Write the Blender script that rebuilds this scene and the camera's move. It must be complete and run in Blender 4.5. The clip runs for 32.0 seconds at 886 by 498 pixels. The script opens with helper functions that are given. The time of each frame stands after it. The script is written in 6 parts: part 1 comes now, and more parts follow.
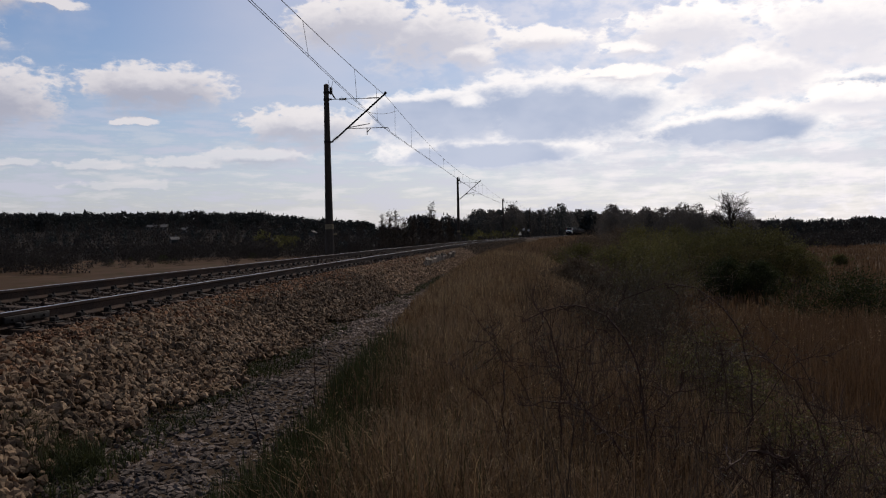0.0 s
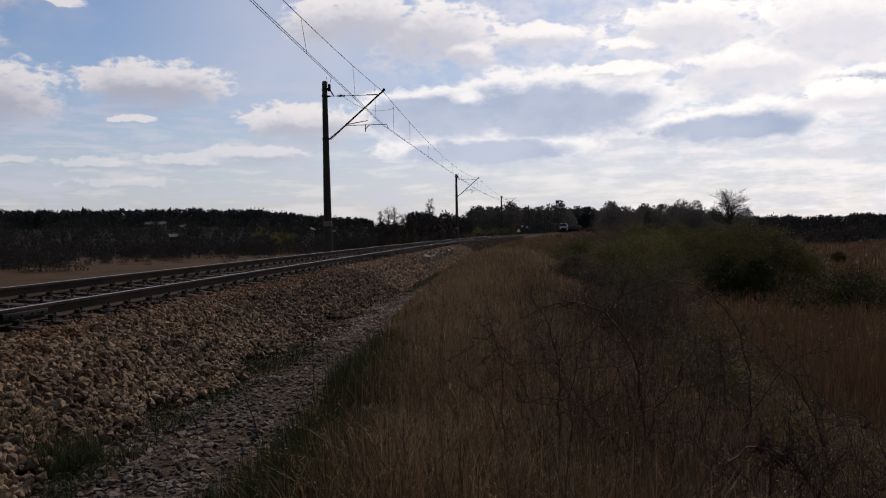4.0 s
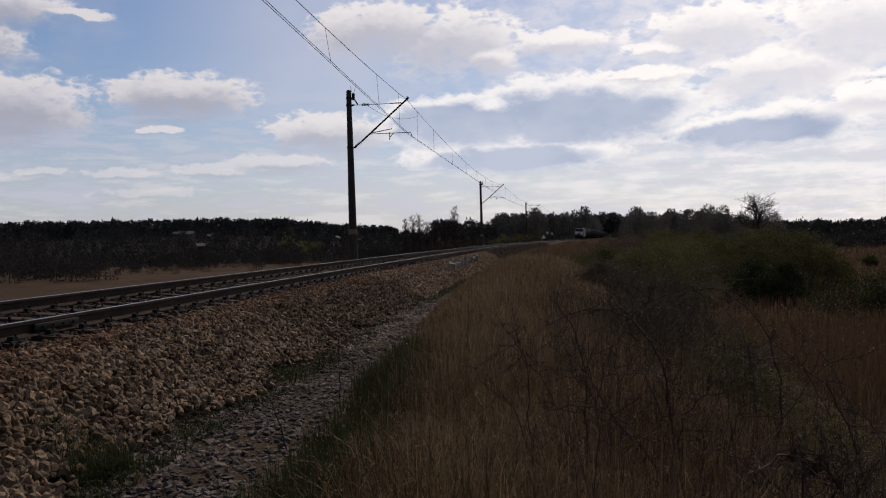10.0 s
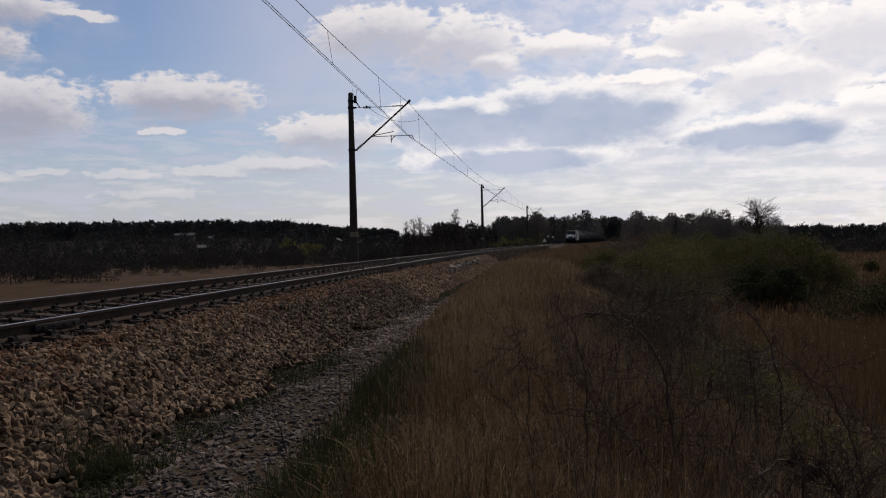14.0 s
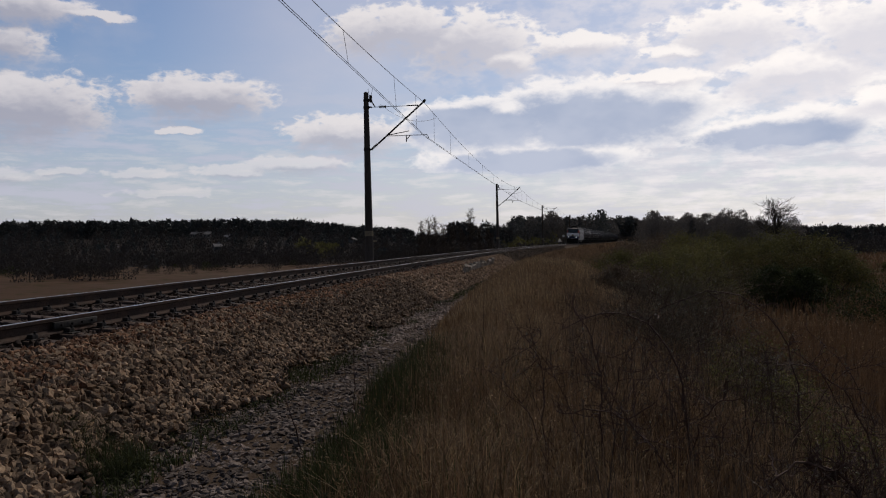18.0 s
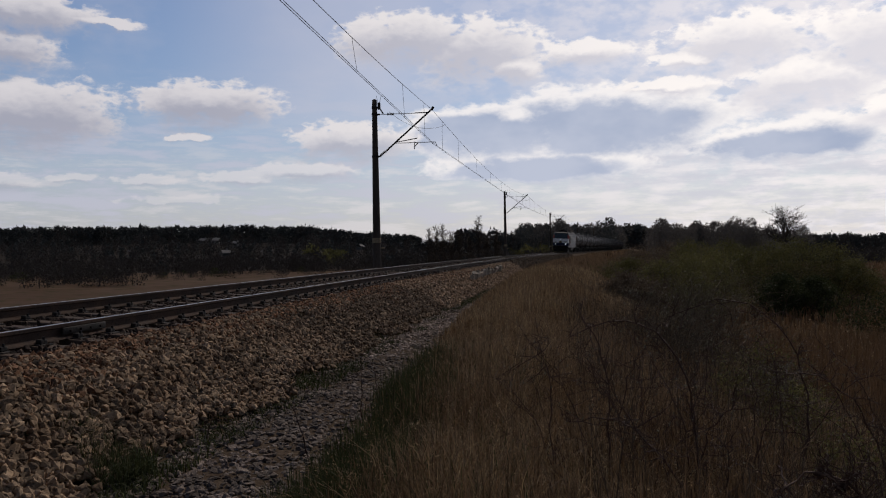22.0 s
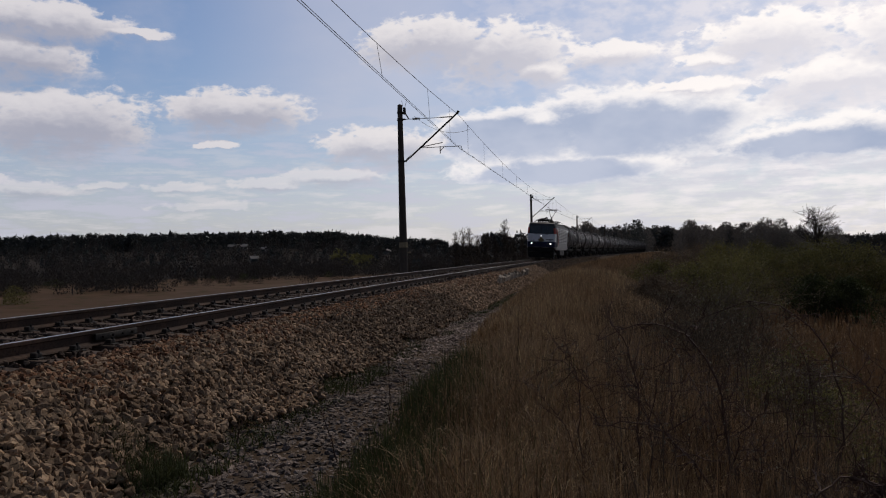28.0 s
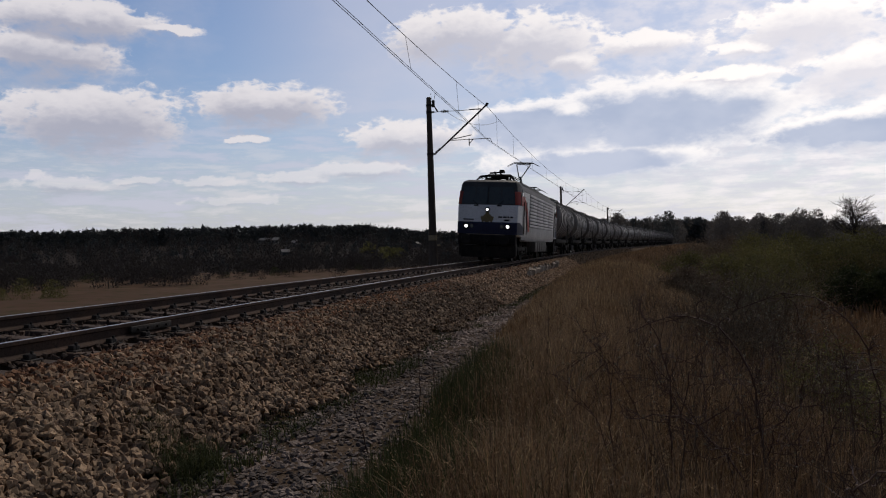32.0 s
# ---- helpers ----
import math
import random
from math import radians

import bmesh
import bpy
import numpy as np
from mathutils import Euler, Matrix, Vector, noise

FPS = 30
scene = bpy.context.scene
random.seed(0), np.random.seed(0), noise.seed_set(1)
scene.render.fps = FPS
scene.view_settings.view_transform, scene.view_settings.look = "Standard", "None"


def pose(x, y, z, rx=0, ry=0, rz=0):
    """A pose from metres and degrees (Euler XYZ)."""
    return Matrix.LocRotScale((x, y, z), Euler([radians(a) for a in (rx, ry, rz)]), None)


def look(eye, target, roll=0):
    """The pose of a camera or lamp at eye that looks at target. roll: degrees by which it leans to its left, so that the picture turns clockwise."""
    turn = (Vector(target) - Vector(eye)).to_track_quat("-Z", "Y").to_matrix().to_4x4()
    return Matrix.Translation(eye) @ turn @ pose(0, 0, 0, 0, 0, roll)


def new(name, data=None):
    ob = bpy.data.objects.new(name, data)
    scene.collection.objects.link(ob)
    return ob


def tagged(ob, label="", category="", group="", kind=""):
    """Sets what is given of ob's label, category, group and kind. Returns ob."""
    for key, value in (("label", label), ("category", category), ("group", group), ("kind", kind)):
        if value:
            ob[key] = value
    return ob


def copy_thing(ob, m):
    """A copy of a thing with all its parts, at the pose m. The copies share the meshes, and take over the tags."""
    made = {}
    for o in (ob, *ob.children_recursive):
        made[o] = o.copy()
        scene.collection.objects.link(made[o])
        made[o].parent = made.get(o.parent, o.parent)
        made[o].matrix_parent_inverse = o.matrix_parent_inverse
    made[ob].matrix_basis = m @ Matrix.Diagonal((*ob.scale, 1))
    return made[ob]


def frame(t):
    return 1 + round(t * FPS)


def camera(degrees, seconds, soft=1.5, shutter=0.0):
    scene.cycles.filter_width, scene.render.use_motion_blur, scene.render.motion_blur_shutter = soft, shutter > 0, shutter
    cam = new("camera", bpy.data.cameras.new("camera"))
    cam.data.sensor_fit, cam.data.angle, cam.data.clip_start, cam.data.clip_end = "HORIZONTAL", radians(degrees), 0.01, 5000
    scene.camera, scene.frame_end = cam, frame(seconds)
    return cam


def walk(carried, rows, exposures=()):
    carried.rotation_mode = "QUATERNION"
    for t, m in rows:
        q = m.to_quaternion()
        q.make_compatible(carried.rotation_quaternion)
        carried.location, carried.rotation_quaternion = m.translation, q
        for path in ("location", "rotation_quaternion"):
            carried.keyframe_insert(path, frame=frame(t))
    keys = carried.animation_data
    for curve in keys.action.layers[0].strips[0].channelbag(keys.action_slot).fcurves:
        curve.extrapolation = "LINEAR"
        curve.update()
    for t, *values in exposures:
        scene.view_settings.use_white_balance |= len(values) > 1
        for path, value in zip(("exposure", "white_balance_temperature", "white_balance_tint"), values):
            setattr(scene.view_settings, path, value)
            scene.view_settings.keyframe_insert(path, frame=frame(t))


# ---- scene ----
EYE = 1.6                 # camera above the trodden path
RAIL = EYE - 0.6656       # top of the rails, track centre
CANT = 0.0986 / 1.505     # the track leans to the inside of its curve
CURVE_END, EASE = 125.0, 80.0
B1, B2, B3 = 0.0819323, 0.000237404, 5.80086e-07

cam = camera(59.0, 32.0, soft=1.1)
PATH = [
    (0, -0, -0.938, -1.124), (0.5, 0, -0.989, -1.08), (1, -0.164, -1.011, -0.873), (1.5, -0.008, -0.952, -1.063),
    (2, -0.133, -0.89, -0.946), (2.5, -0.201, -0.832, -0.859), (3, -0.239, -0.972, -0.834), (3.5, -0.152, -1.093, -0.966),
    (5.5, 0.031, -1.247, -1.827), (6, 0.274, -1.011, -1.839), (6.5, 0.312, -0.621, -1.586), (7, 0.687, -0.576, -1.361),
    (7.5, 0.973, -0.384, -1.25), (8, 1.12, -0.339, -1.164), (8.5, 1.189, -0.228, -1.202), (9, 1.188, -0.291, -1.204),
    (9.5, 1.478, -0.312, -1.44), (10, 1.703, -0.59, -1.649), (10.5, 1.728, -0.492, -1.562), (11, 1.669, -0.383, -1.469),
    (11.5, 1.483, -0.444, -1.384), (12, 1.272, -0.583, -1.354), (12.5, 1.463, -0.735, -1.369), (13, 1.519, -0.674, -1.409),
    (13.5, 1.544, -0.423, -1.474), (14, 1.762, -0.37, -1.34), (14.5, 1.815, -0.406, -1.219), (16.5, 2.461, -0.384, -1.22),
    (17, 2.597, -0.297, -1.349), (17.5, 2.723, -0.439, -1.413), (18, 2.851, -0.387, -1.187), (18.5, 2.972, -0.075, -1.056),
    (19, 3.003, -0.064, -1.148), (19.5, 2.755, -0.034, -1.09), (20, 2.633, -0.084, -1.161), (20.5, 3.102, -0.051, -1.067),
    (21, 3.121, 0.076, -0.934), (21.5, 3.193, 0.232, -0.938), (22, 3.403, 0.145, -0.98), (22.5, 3.447, 0.291, -0.984),
    (23, 3.528, 0.571, -0.882), (23.5, 3.611, 0.771, -0.871), (24, 3.788, 0.392, -0.657), (24.5, 3.601, 0.12, -0.445),
    (25, 3.719, 0.436, -0.81), (25.5, 3.915, 0.482, -1.2), (27.5, 4.931, 0.448, -1.589), (28, 5.335, 0.483, -1.479),
    (28.5, 5.399, 0.184, -1.674), (29, 5.668, -0.117, -1.683), (29.5, 5.96, -0.475, -1.615), (30, 6.037, -0.214, -1.513),
    (30.5, 5.902, -0.251, -1.43), (31, 6.372, -0.024, -1.68), (31.5, 6.865, 0.081, -1.73), (32, 7.507, 0.008, -1.723),
]
walk(cam, [(t, pose(0, 0, EYE, 90 + p, 0, yaw) @ pose(0, 0, 0, 0, 0, roll)) for t, yaw, p, roll in PATH],
     exposures=[(0, 0.0, 6750, 13), (6, -0.05, 6750, 13), (12, -0.09, 6750, 13), (22, -0.13, 6750, 13), (29, -0.07, 6750, 13), (32, 0.0, 6750, 13)])


def track_x(y):
    """Centre line of the single track: a curve to the right that eases into a straight."""
    y = np.asarray(y, float)
    c = np.minimum(y, CURVE_END)
    x = -6.0646083 + B1 * c + B2 * c ** 2 + B3 * c ** 3
    k = 2 * B2 + 6 * B3 * CURVE_END
    e = np.clip(y - CURVE_END, 0, EASE)
    return x + (B1 + 2 * B2 * c + 3 * B3 * c ** 2) * (y - c) + k * (e ** 2 / 2 - e ** 3 / (6 * EASE)) + k * EASE / 2 * np.maximum(y - CURVE_END - EASE, 0)


def track_slope(y):
    return (track_x(np.asarray(y, float) + 0.05) - track_x(np.asarray(y, float) - 0.05)) / 0.1


def on_track(y, off=0.0, up=0.0):
    """A point beside the track centre (right is positive), up above the canted rail plane."""
    s = float(track_slope(y))
    n = math.sqrt(1 + s * s)
    return Vector((float(track_x(y)) + off / n, y - off * s / n, RAIL + up - off * CANT))


# ---- world and light ----
SUN_AZ, SUN_EL = 20.0, 50.0
world = bpy.data.worlds.new("world")
scene.world = world
world.use_nodes = True
wt = world.node_tree
wt.nodes.clear()


def sock(tree, node, i, v):
    if hasattr(v, "is_output"):
        tree.links.new(v, node.inputs[i])
    elif v is not None:
        node.inputs[i].default_value = v


def mth(tree, op, a, b=None, c=None, clamp=False):
    n = tree.nodes.new("ShaderNodeMath")
    n.operation, n.use_clamp = op, clamp
    for i, v in enumerate((a, b, c)):
        sock(tree, n, i, v)
    return n.outputs[0]


def ramp01(tree, v, lo, hi):
    n = tree.nodes.new("ShaderNodeMapRange")
    n.interpolation_type = "SMOOTHSTEP"
    for i, x in enumerate((v, lo, hi, 0.0, 1.0)):
        sock(tree, n, i, x)
    return n.outputs[0]


def mixc(tree, f, a, b, kind="MIX"):
    n = tree.nodes.new("ShaderNodeMix")
    n.data_type, n.blend_type = "RGBA", kind
    sock(tree, n, 0, f), sock(tree, n, 6, a), sock(tree, n, 7, b)
    return n.outputs[2]


def noise_tex(tree, vec, scale, detail=4.0, rough=0.55, lac=2.0):
    n = tree.nodes.new("ShaderNodeTexNoise")
    if vec is not None:
        tree.links.new(vec, n.inputs["Vector"])
    n.inputs["Scale"].default_value, n.inputs["Detail"].default_value = scale, detail
    n.inputs["Roughness"].default_value, n.inputs["Lacunarity"].default_value = rough, lac
    return n


def sky():
    """Spring sky: blue with drifting cumulus, hazier and brighter towards the hidden sun and the horizon."""
    t = wt
    base = t.nodes.new("ShaderNodeTexSky")
    base.sky_type, base.sun_disc = "NISHITA", False
    base.sun_elevation, base.sun_rotation = radians(SUN_EL), radians(SUN_AZ)
    base.air_density, base.dust_density, base.ozone_density = 1.0, 1.2, 1.0
    tc = t.nodes.new("ShaderNodeTexCoord")
    sep = t.nodes.new("ShaderNodeSeparateXYZ")
    t.links.new(tc.outputs["Generated"], sep.inputs[0])
    x, y, z = sep.outputs
    az = mth(t, "MULTIPLY", mth(t, "ARCTAN2", x, y), 57.2958)
    el = mth(t, "MULTIPLY", mth(t, "ARCSINE", z), 57.2958)
    # ragged edges: the cloud plane is bent by noise
    com = t.nodes.new("ShaderNodeCombineXYZ")
    sock(t, com, 0, az), sock(t, com, 1, mth(t, "MULTIPLY", el, 1.8)), sock(t, com, 2, 3.0)
    n1 = noise_tex(t, com.outputs[0], 0.38, 8.0, 0.55)
    n2 = noise_tex(t, com.outputs[0], 0.11, 4.0, 0.55)
    n4 = noise_tex(t, com.outputs[0], 0.8, 6.0, 0.5)
    sx = t.nodes.new("ShaderNodeSeparateColor")
    t.links.new(n1.outputs["Color"], sx.inputs[0])
    wob_a = mth(t, "MULTIPLY", mth(t, "SUBTRACT", sx.outputs[0], 0.5), 3.6)
    wob_e = mth(t, "MULTIPLY", mth(t, "SUBTRACT", sx.outputs[1], 0.5), 1.4)
    a2, e2 = mth(t, "ADD", az, wob_a), mth(t, "ADD", el, wob_e)

    def heap(puffs, lift):
        """Thickness of the cloud heaps, looked up a little higher by lift degrees; their bases are flatter than their tops."""
        field = None
        for pa, pe, wa, we in puffs:
            dx = mth(t, "DIVIDE", mth(t, "SUBTRACT", a2, pa), wa)
            dy = mth(t, "DIVIDE", mth(t, "SUBTRACT", e2, pe - lift), we)
            dy = mth(t, "MAXIMUM", dy, mth(t, "MULTIPLY", dy, -1.0))
            r2 = mth(t, "MULTIPLY_ADD", dx, dx, mth(t, "MULTIPLY", dy, dy))
            m = mth(t, "SUBTRACT", 1.0, mth(t, "SQRT", r2))
            field = m if field is None else mth(t, "SMOOTH_MAX", field, m, 0.12)
        return field

    fray = mth(t, "MULTIPLY", mth(t, "SUBTRACT", n1.outputs[0], 0.5), 1.5)
    curl = mth(t, "MULTIPLY", mth(t, "ABSOLUTE", mth(t, "SUBTRACT", n4.outputs[0], 0.5)), 1.5)
    here, above = heap(WHITE_PUFFS, 0.0), heap(WHITE_PUFFS, 0.55)
    under = mth(t, "SUBTRACT", above, here)
    soft_base = ramp01(t, under, -0.05, 0.30)
    thick = mth(t, "SUBTRACT", mth(t, "ADD", here, fray), curl)
    # crisp heads, melting bases
    cover = ramp01(t, thick, mth(t, "MULTIPLY_ADD", soft_base, -0.30, -0.10), mth(t, "MULTIPLY_ADD", soft_base, 0.55, 0.24))
    # lit from above and behind: the upper rims glow, thick bottoms are grey
    shade = ramp01(t, mth(t, "ADD", mth(t, "MULTIPLY_ADD", under, 1.7, mth(t, "MULTIPLY", here, 0.75)), mth(t, "MULTIPLY", curl, 0.5)), -0.20, 0.66)
    bank = mth(t, "MULTIPLY_ADD", fray, 0.75, heap(GREY_PUFFS, 0.0))
    bank_low = mth(t, "MULTIPLY_ADD", fray, 0.75, heap(GREY_PUFFS, 0.40))
    near_sun = ramp01(t, mth(t, "ABSOLUTE", mth(t, "SUBTRACT", az, SUN_AZ + 13)), 60.0, 6.0)
    low = ramp01(t, el, 12.0, 0.0)
    ahead = ramp01(t, mth(t, "ABSOLUTE", az), 70.0, 38.0)
    ahead = mth(t, "MULTIPLY", ahead, ramp01(t, el, 40.0, 20.0))
    veil = ramp01(t, mth(t, "MULTIPLY_ADD", n1.outputs[0], 0.45, n2.outputs[0]), 0.58, 0.95)
    veil = mth(t, "MAXIMUM", mth(t, "MULTIPLY", veil, 0.20), mth(t, "MULTIPLY", low, mth(t, "MULTIPLY_ADD", near_sun, 0.22, 0.48)))
    # thin rippled cloud in front of the sun
    ripple = ramp01(t, mth(t, "MULTIPLY_ADD", n4.outputs[0], 0.6, mth(t, "MULTIPLY", n1.outputs[0], 0.6)), 0.44, 0.72)
    veil = mth(t, "MAXIMUM", veil, mth(t, "MULTIPLY", near_sun, mth(t, "MULTIPLY_ADD", ripple, 0.55, 0.42)))
    high = mth(t, "MULTIPLY", ramp01(t, mth(t, "ABSOLUTE", mth(t, "ADD", az, 10.0)), 15.0, 2.0), ramp01(t, el, 5.0, 11.0))
    veil = mth(t, "MAXIMUM", veil, mth(t, "MULTIPLY", high, mth(t, "MULTIPLY_ADD", n2.outputs[0], 0.5, 0.16)))
    veil = mth(t, "MULTIPLY", veil, mth(t, "MULTIPLY_ADD", ahead, 0.85, 0.15))
    flat = t.nodes.new("ShaderNodeCombineXYZ")
    sock(t, flat, 0, mth(t, "MULTIPLY", az, 0.16)), sock(t, flat, 1, mth(t, "MULTIPLY", el, 0.9)), sock(t, flat, 2, 7.0)
    n3 = noise_tex(t, flat.outputs[0], 1.0, 8.0, 0.62)
    streak = mth(t, "MULTIPLY", ramp01(t, n3.outputs[0], 0.45, 0.62), ramp01(t, el, 14.0, 5.0))
    pale = mth(t, "MULTIPLY", ramp01(t, n3.outputs[0], 0.52, 0.36), ramp01(t, el, 11.0, 4.0))
    blue = mixc(t, 1.0, base.outputs[0], (SKY_GAIN * 0.83, SKY_GAIN * 0.95, SKY_GAIN * 1.12, 1), "MULTIPLY")
    # clear and deep overhead and behind, bright towards the hidden sun
    blue = mixc(t, 1.0, blue, mixc(t, ahead, (0.42, 0.42, 0.42, 1), (1.0, 1.0, 1.0, 1)), "MULTIPLY")
    c = mixc(t, veil, blue, mixc(t, near_sun, (0.57, 0.58, 0.675, 1), (0.92, 0.91, 0.95, 1)))
    c = mixc(t, mth(t, "MULTIPLY", streak, 0.70), c, mixc(t, near_sun, (0.55, 0.575, 0.70, 1), (0.66, 0.69, 0.78, 1)))
    c = mixc(t, mth(t, "MULTIPLY", pale, 0.6), c, mixc(t, near_sun, (0.68, 0.68, 0.73, 1), (0.98, 0.96, 0.97, 1)))
    soft = mth(t, "MULTIPLY_ADD", ramp01(t, el, 3.0, 9.5), 0.55, 0.38)
    lit = mixc(t, near_sun, (0.74, 0.735, 0.77, 1), (1.10, 1.08, 1.06, 1))
    core = mixc(t, near_sun, (0.40, 0.42, 0.51, 1), (0.78, 0.79, 0.86, 1))
    c = mixc(t, mth(t, "MULTIPLY", ramp01(t, mth(t, "SUBTRACT", bank, mth(t, "MULTIPLY", curl, 0.6)), -0.32, 0.02), 0.9), c, mixc(t, near_sun, (0.85, 0.86, 0.90, 1), (1.06, 1.05, 1.04, 1)))
    c = mixc(t, ramp01(t, bank_low, -0.10, 0.42), c, mixc(t, ramp01(t, n2.outputs[0], 0.35, 0.65), (0.40, 0.485, 0.655, 1), (0.53, 0.60, 0.745, 1)))
    c = mixc(t, mth(t, "MULTIPLY", cover, soft), c, mixc(t, shade, lit, core))
    # the ground half of the sphere stays dim
    c = mixc(t, ramp01(t, el, -1.0, -6.0), c, (0.08, 0.07, 0.06, 1))
    bg = t.nodes.new("ShaderNodeBackground")
    bg.inputs[1].default_value = 1.0
    t.links.new(c, bg.inputs[0])
    out = t.nodes.new("ShaderNodeOutputWorld")
    t.links.new(bg.outputs[0], out.inputs[0])


SKY_GAIN = 0.08
WHITE_PUFFS = [(-19.9, 10.4, 5.7, 1.9), (-31.2, 9.2, 6.9, 2.5), (-34.0, 13.4, 5.6, 2.0), (-32.3, 15.6, 6.2, 1.6), (-9.8, 8.0, 5.2, 1.7), (-21.2, 8.1, 2.0, 0.38), (-24.4, 5.2, 3.2, 0.4), (-22.2, 3.9, 3.7, 0.4), (-17.6, 5.4, 2.6, 0.6), (-13.0, 5.9, 4.2, 0.8), (-33.0, 5.0, 3.0, 0.8), (-29.1, 5.2, 2.4, 0.5), (-5.6, 15.2, 6.2, 2.1), (-0.7, 14.4, 5.6, 2.5), (2.2, 13.0, 2.6, 1.3), (7.1, 13.9, 3.9, 1.1), (17.7, 13.8, 5.6, 2.1), (22.0, 10.8, 6.0, 1.9), (26.8, 12.8, 6.0, 2.9), (28.1, 8.4, 4.8, 1.3), (14.2, 12.9, 2.6, 0.7), (12.6, 11.2, 4.4, 0.7), (-26.2, 15.3, 2.4, 0.4)]
GREY_PUFFS = [(8.2, 9.0, 8.8, 2.3), (-0.2, 8.7, 6.2, 1.8), (20.5, 7.2, 6.2, 1.2), (3.3, 6.2, 7.6, 1.1), (28.7, 9.4, 3.2, 0.9)]
sky()
sun = new("sun", bpy.data.lights.new("sun", "SUN"))
sun.data.energy, sun.data.angle, sun.data.color = 1.25, radians(7), (1.0, 0.91, 0.78)
sun.matrix_world = look((0, 0, 60), (0 - 60 * math.sin(radians(SUN_AZ)) * math.cos(radians(SUN_EL)),
                                     -60 * math.cos(radians(SUN_AZ)) * math.cos(radians(SUN_EL)), 60 - 60 * math.sin(radians(SUN_EL))))


# ---- materials ----
def surface(name, cols, rough=0.8, scale=4.0, fine=40.0, bump=0.3, metal=0.0, spec=0.4, island=0.0, obj=0.0, streak=None, coords="Object"):
    """Three colours mixed by coarse and fine noise; island and obj vary the brightness piece by piece."""
    m = bpy.data.materials.new(name)
    m.use_nodes = True
    t = m.node_tree
    b = t.nodes["Principled BSDF"]
    tc = t.nodes.new("ShaderNodeTexCoord")
    v = tc.outputs[coords]
    if streak:
        mp = t.nodes.new("ShaderNodeMapping")
        t.links.new(v, mp.inputs[0])
        mp.inputs["Scale"].default_value = streak
        v = mp.outputs[0]
    big, small = noise_tex(t, v, scale, 5.0), noise_tex(t, v, fine, 4.0)
    c = [(*x, 1) for x in cols]
    col = mixc(t, ramp01(t, big.outputs[0], 0.38, 0.64), c[0], c[1])
    col = mixc(t, ramp01(t, small.outputs[0], 0.5, 0.72), col, c[2])
    gain = None
    for amount, kind in ((island, "Geometry"), (obj, "ObjectInfo")):
        if amount:
            g = t.nodes.new("ShaderNodeNewGeometry" if kind == "Geometry" else "ShaderNodeObjectInfo")
            r = g.outputs["Random Per Island" if kind == "Geometry" else "Random"]
            k = mth(t, "MULTIPLY_ADD", r, amount * 2, 1 - amount)
            gain = k if gain is None else mth(t, "MULTIPLY", gain, k)
    if gain is not None:
        hsv = t.nodes.new("ShaderNodeHueSaturation")
        t.links.new(col, hsv.inputs["Color"])
        t.links.new(gain, hsv.inputs["Value"])
        col = hsv.outputs[0]
    t.links.new(col, b.inputs["Base Color"])
    t.links.new(mth(t, "MULTIPLY_ADD", small.outputs[0], 0.3, rough - 0.15, clamp=True), b.inputs["Roughness"])
    b.inputs["Metallic"].default_value, b.inputs["Specular IOR Level"].default_value = metal, spec
    if bump:
        bp = t.nodes.new("ShaderNodeBump")
        bp.inputs["Strength"].default_value, bp.inputs["Distance"].default_value = bump, 0.02
        t.links.new(mth(t, "ADD", small.outputs[0], mth(t, "MULTIPLY", big.outputs[0], 0.7)), bp.inputs["Height"])
        t.links.new(bp.outputs[0], b.inputs["Normal"])
    return m


def leaf(name, cols, island=0.45, rough=0.75):
    """Thin plant matter: colour by blade or clump, a little light comes through."""
    m = surface(name, cols, rough, 0.6, 9.0, 0.0, spec=0.25, island=island)
    t = m.node_tree
    b = t.nodes["Principled BSDF"]
    tr = t.nodes.new("ShaderNodeBsdfTranslucent")
    t.links.new(b.inputs["Base Color"].links[0].from_socket, tr.inputs[0])
    mx = t.nodes.new("ShaderNodeMixShader")
    mx.inputs[0].default_value = 0.27
    t.links.new(b.outputs[0], mx.inputs[1])
    t.links.new(tr.outputs[0], mx.inputs[2])
    t.links.new(mx.outputs[0], t.nodes["Material Output"].inputs[0])
    return m


def glow(name, color, strength):
    m = bpy.data.materials.new(name)
    m.use_nodes = True
    b = m.node_tree.nodes["Principled BSDF"]
    b.inputs["Base Color"].default_value = (*color, 1)
    b.inputs["Emission Color"].default_value = (*color, 1)
    b.inputs["Emission Strength"].default_value = strength
    return m


M_STONE = surface("ballast_stone", ((0.186, 0.118, 0.067), (0.290, 0.201, 0.125), (0.068, 0.041, 0.023)), 0.9, 3.0, 45, 0.3, island=0.6, obj=0.55)
M_DARKSTONE = surface("grimy_stone", ((0.062, 0.038, 0.026), (0.105, 0.072, 0.052), (0.034, 0.021, 0.015)), 0.9, 3.0, 60, 0.35, island=0.5)
M_RUSTSTONE = surface("rusty_stone", ((0.185, 0.082, 0.036), (0.265, 0.140, 0.072), (0.10, 0.048, 0.023)), 0.9, 3.0, 60, 0.35, island=0.45, obj=0.3)
M_PATHSTONE = surface("path_stone", ((0.200, 0.148, 0.115), (0.320, 0.252, 0.205), (0.092, 0.064, 0.048)), 0.9, 3.0, 60, 0.3, island=0.55, obj=0.5)
M_SOIL = surface("meadow_soil", ((0.075, 0.046, 0.024), (0.11, 0.070, 0.037), (0.05, 0.040, 0.018)), 0.95, 0.35, 6.0, 0.4, spec=0.03)
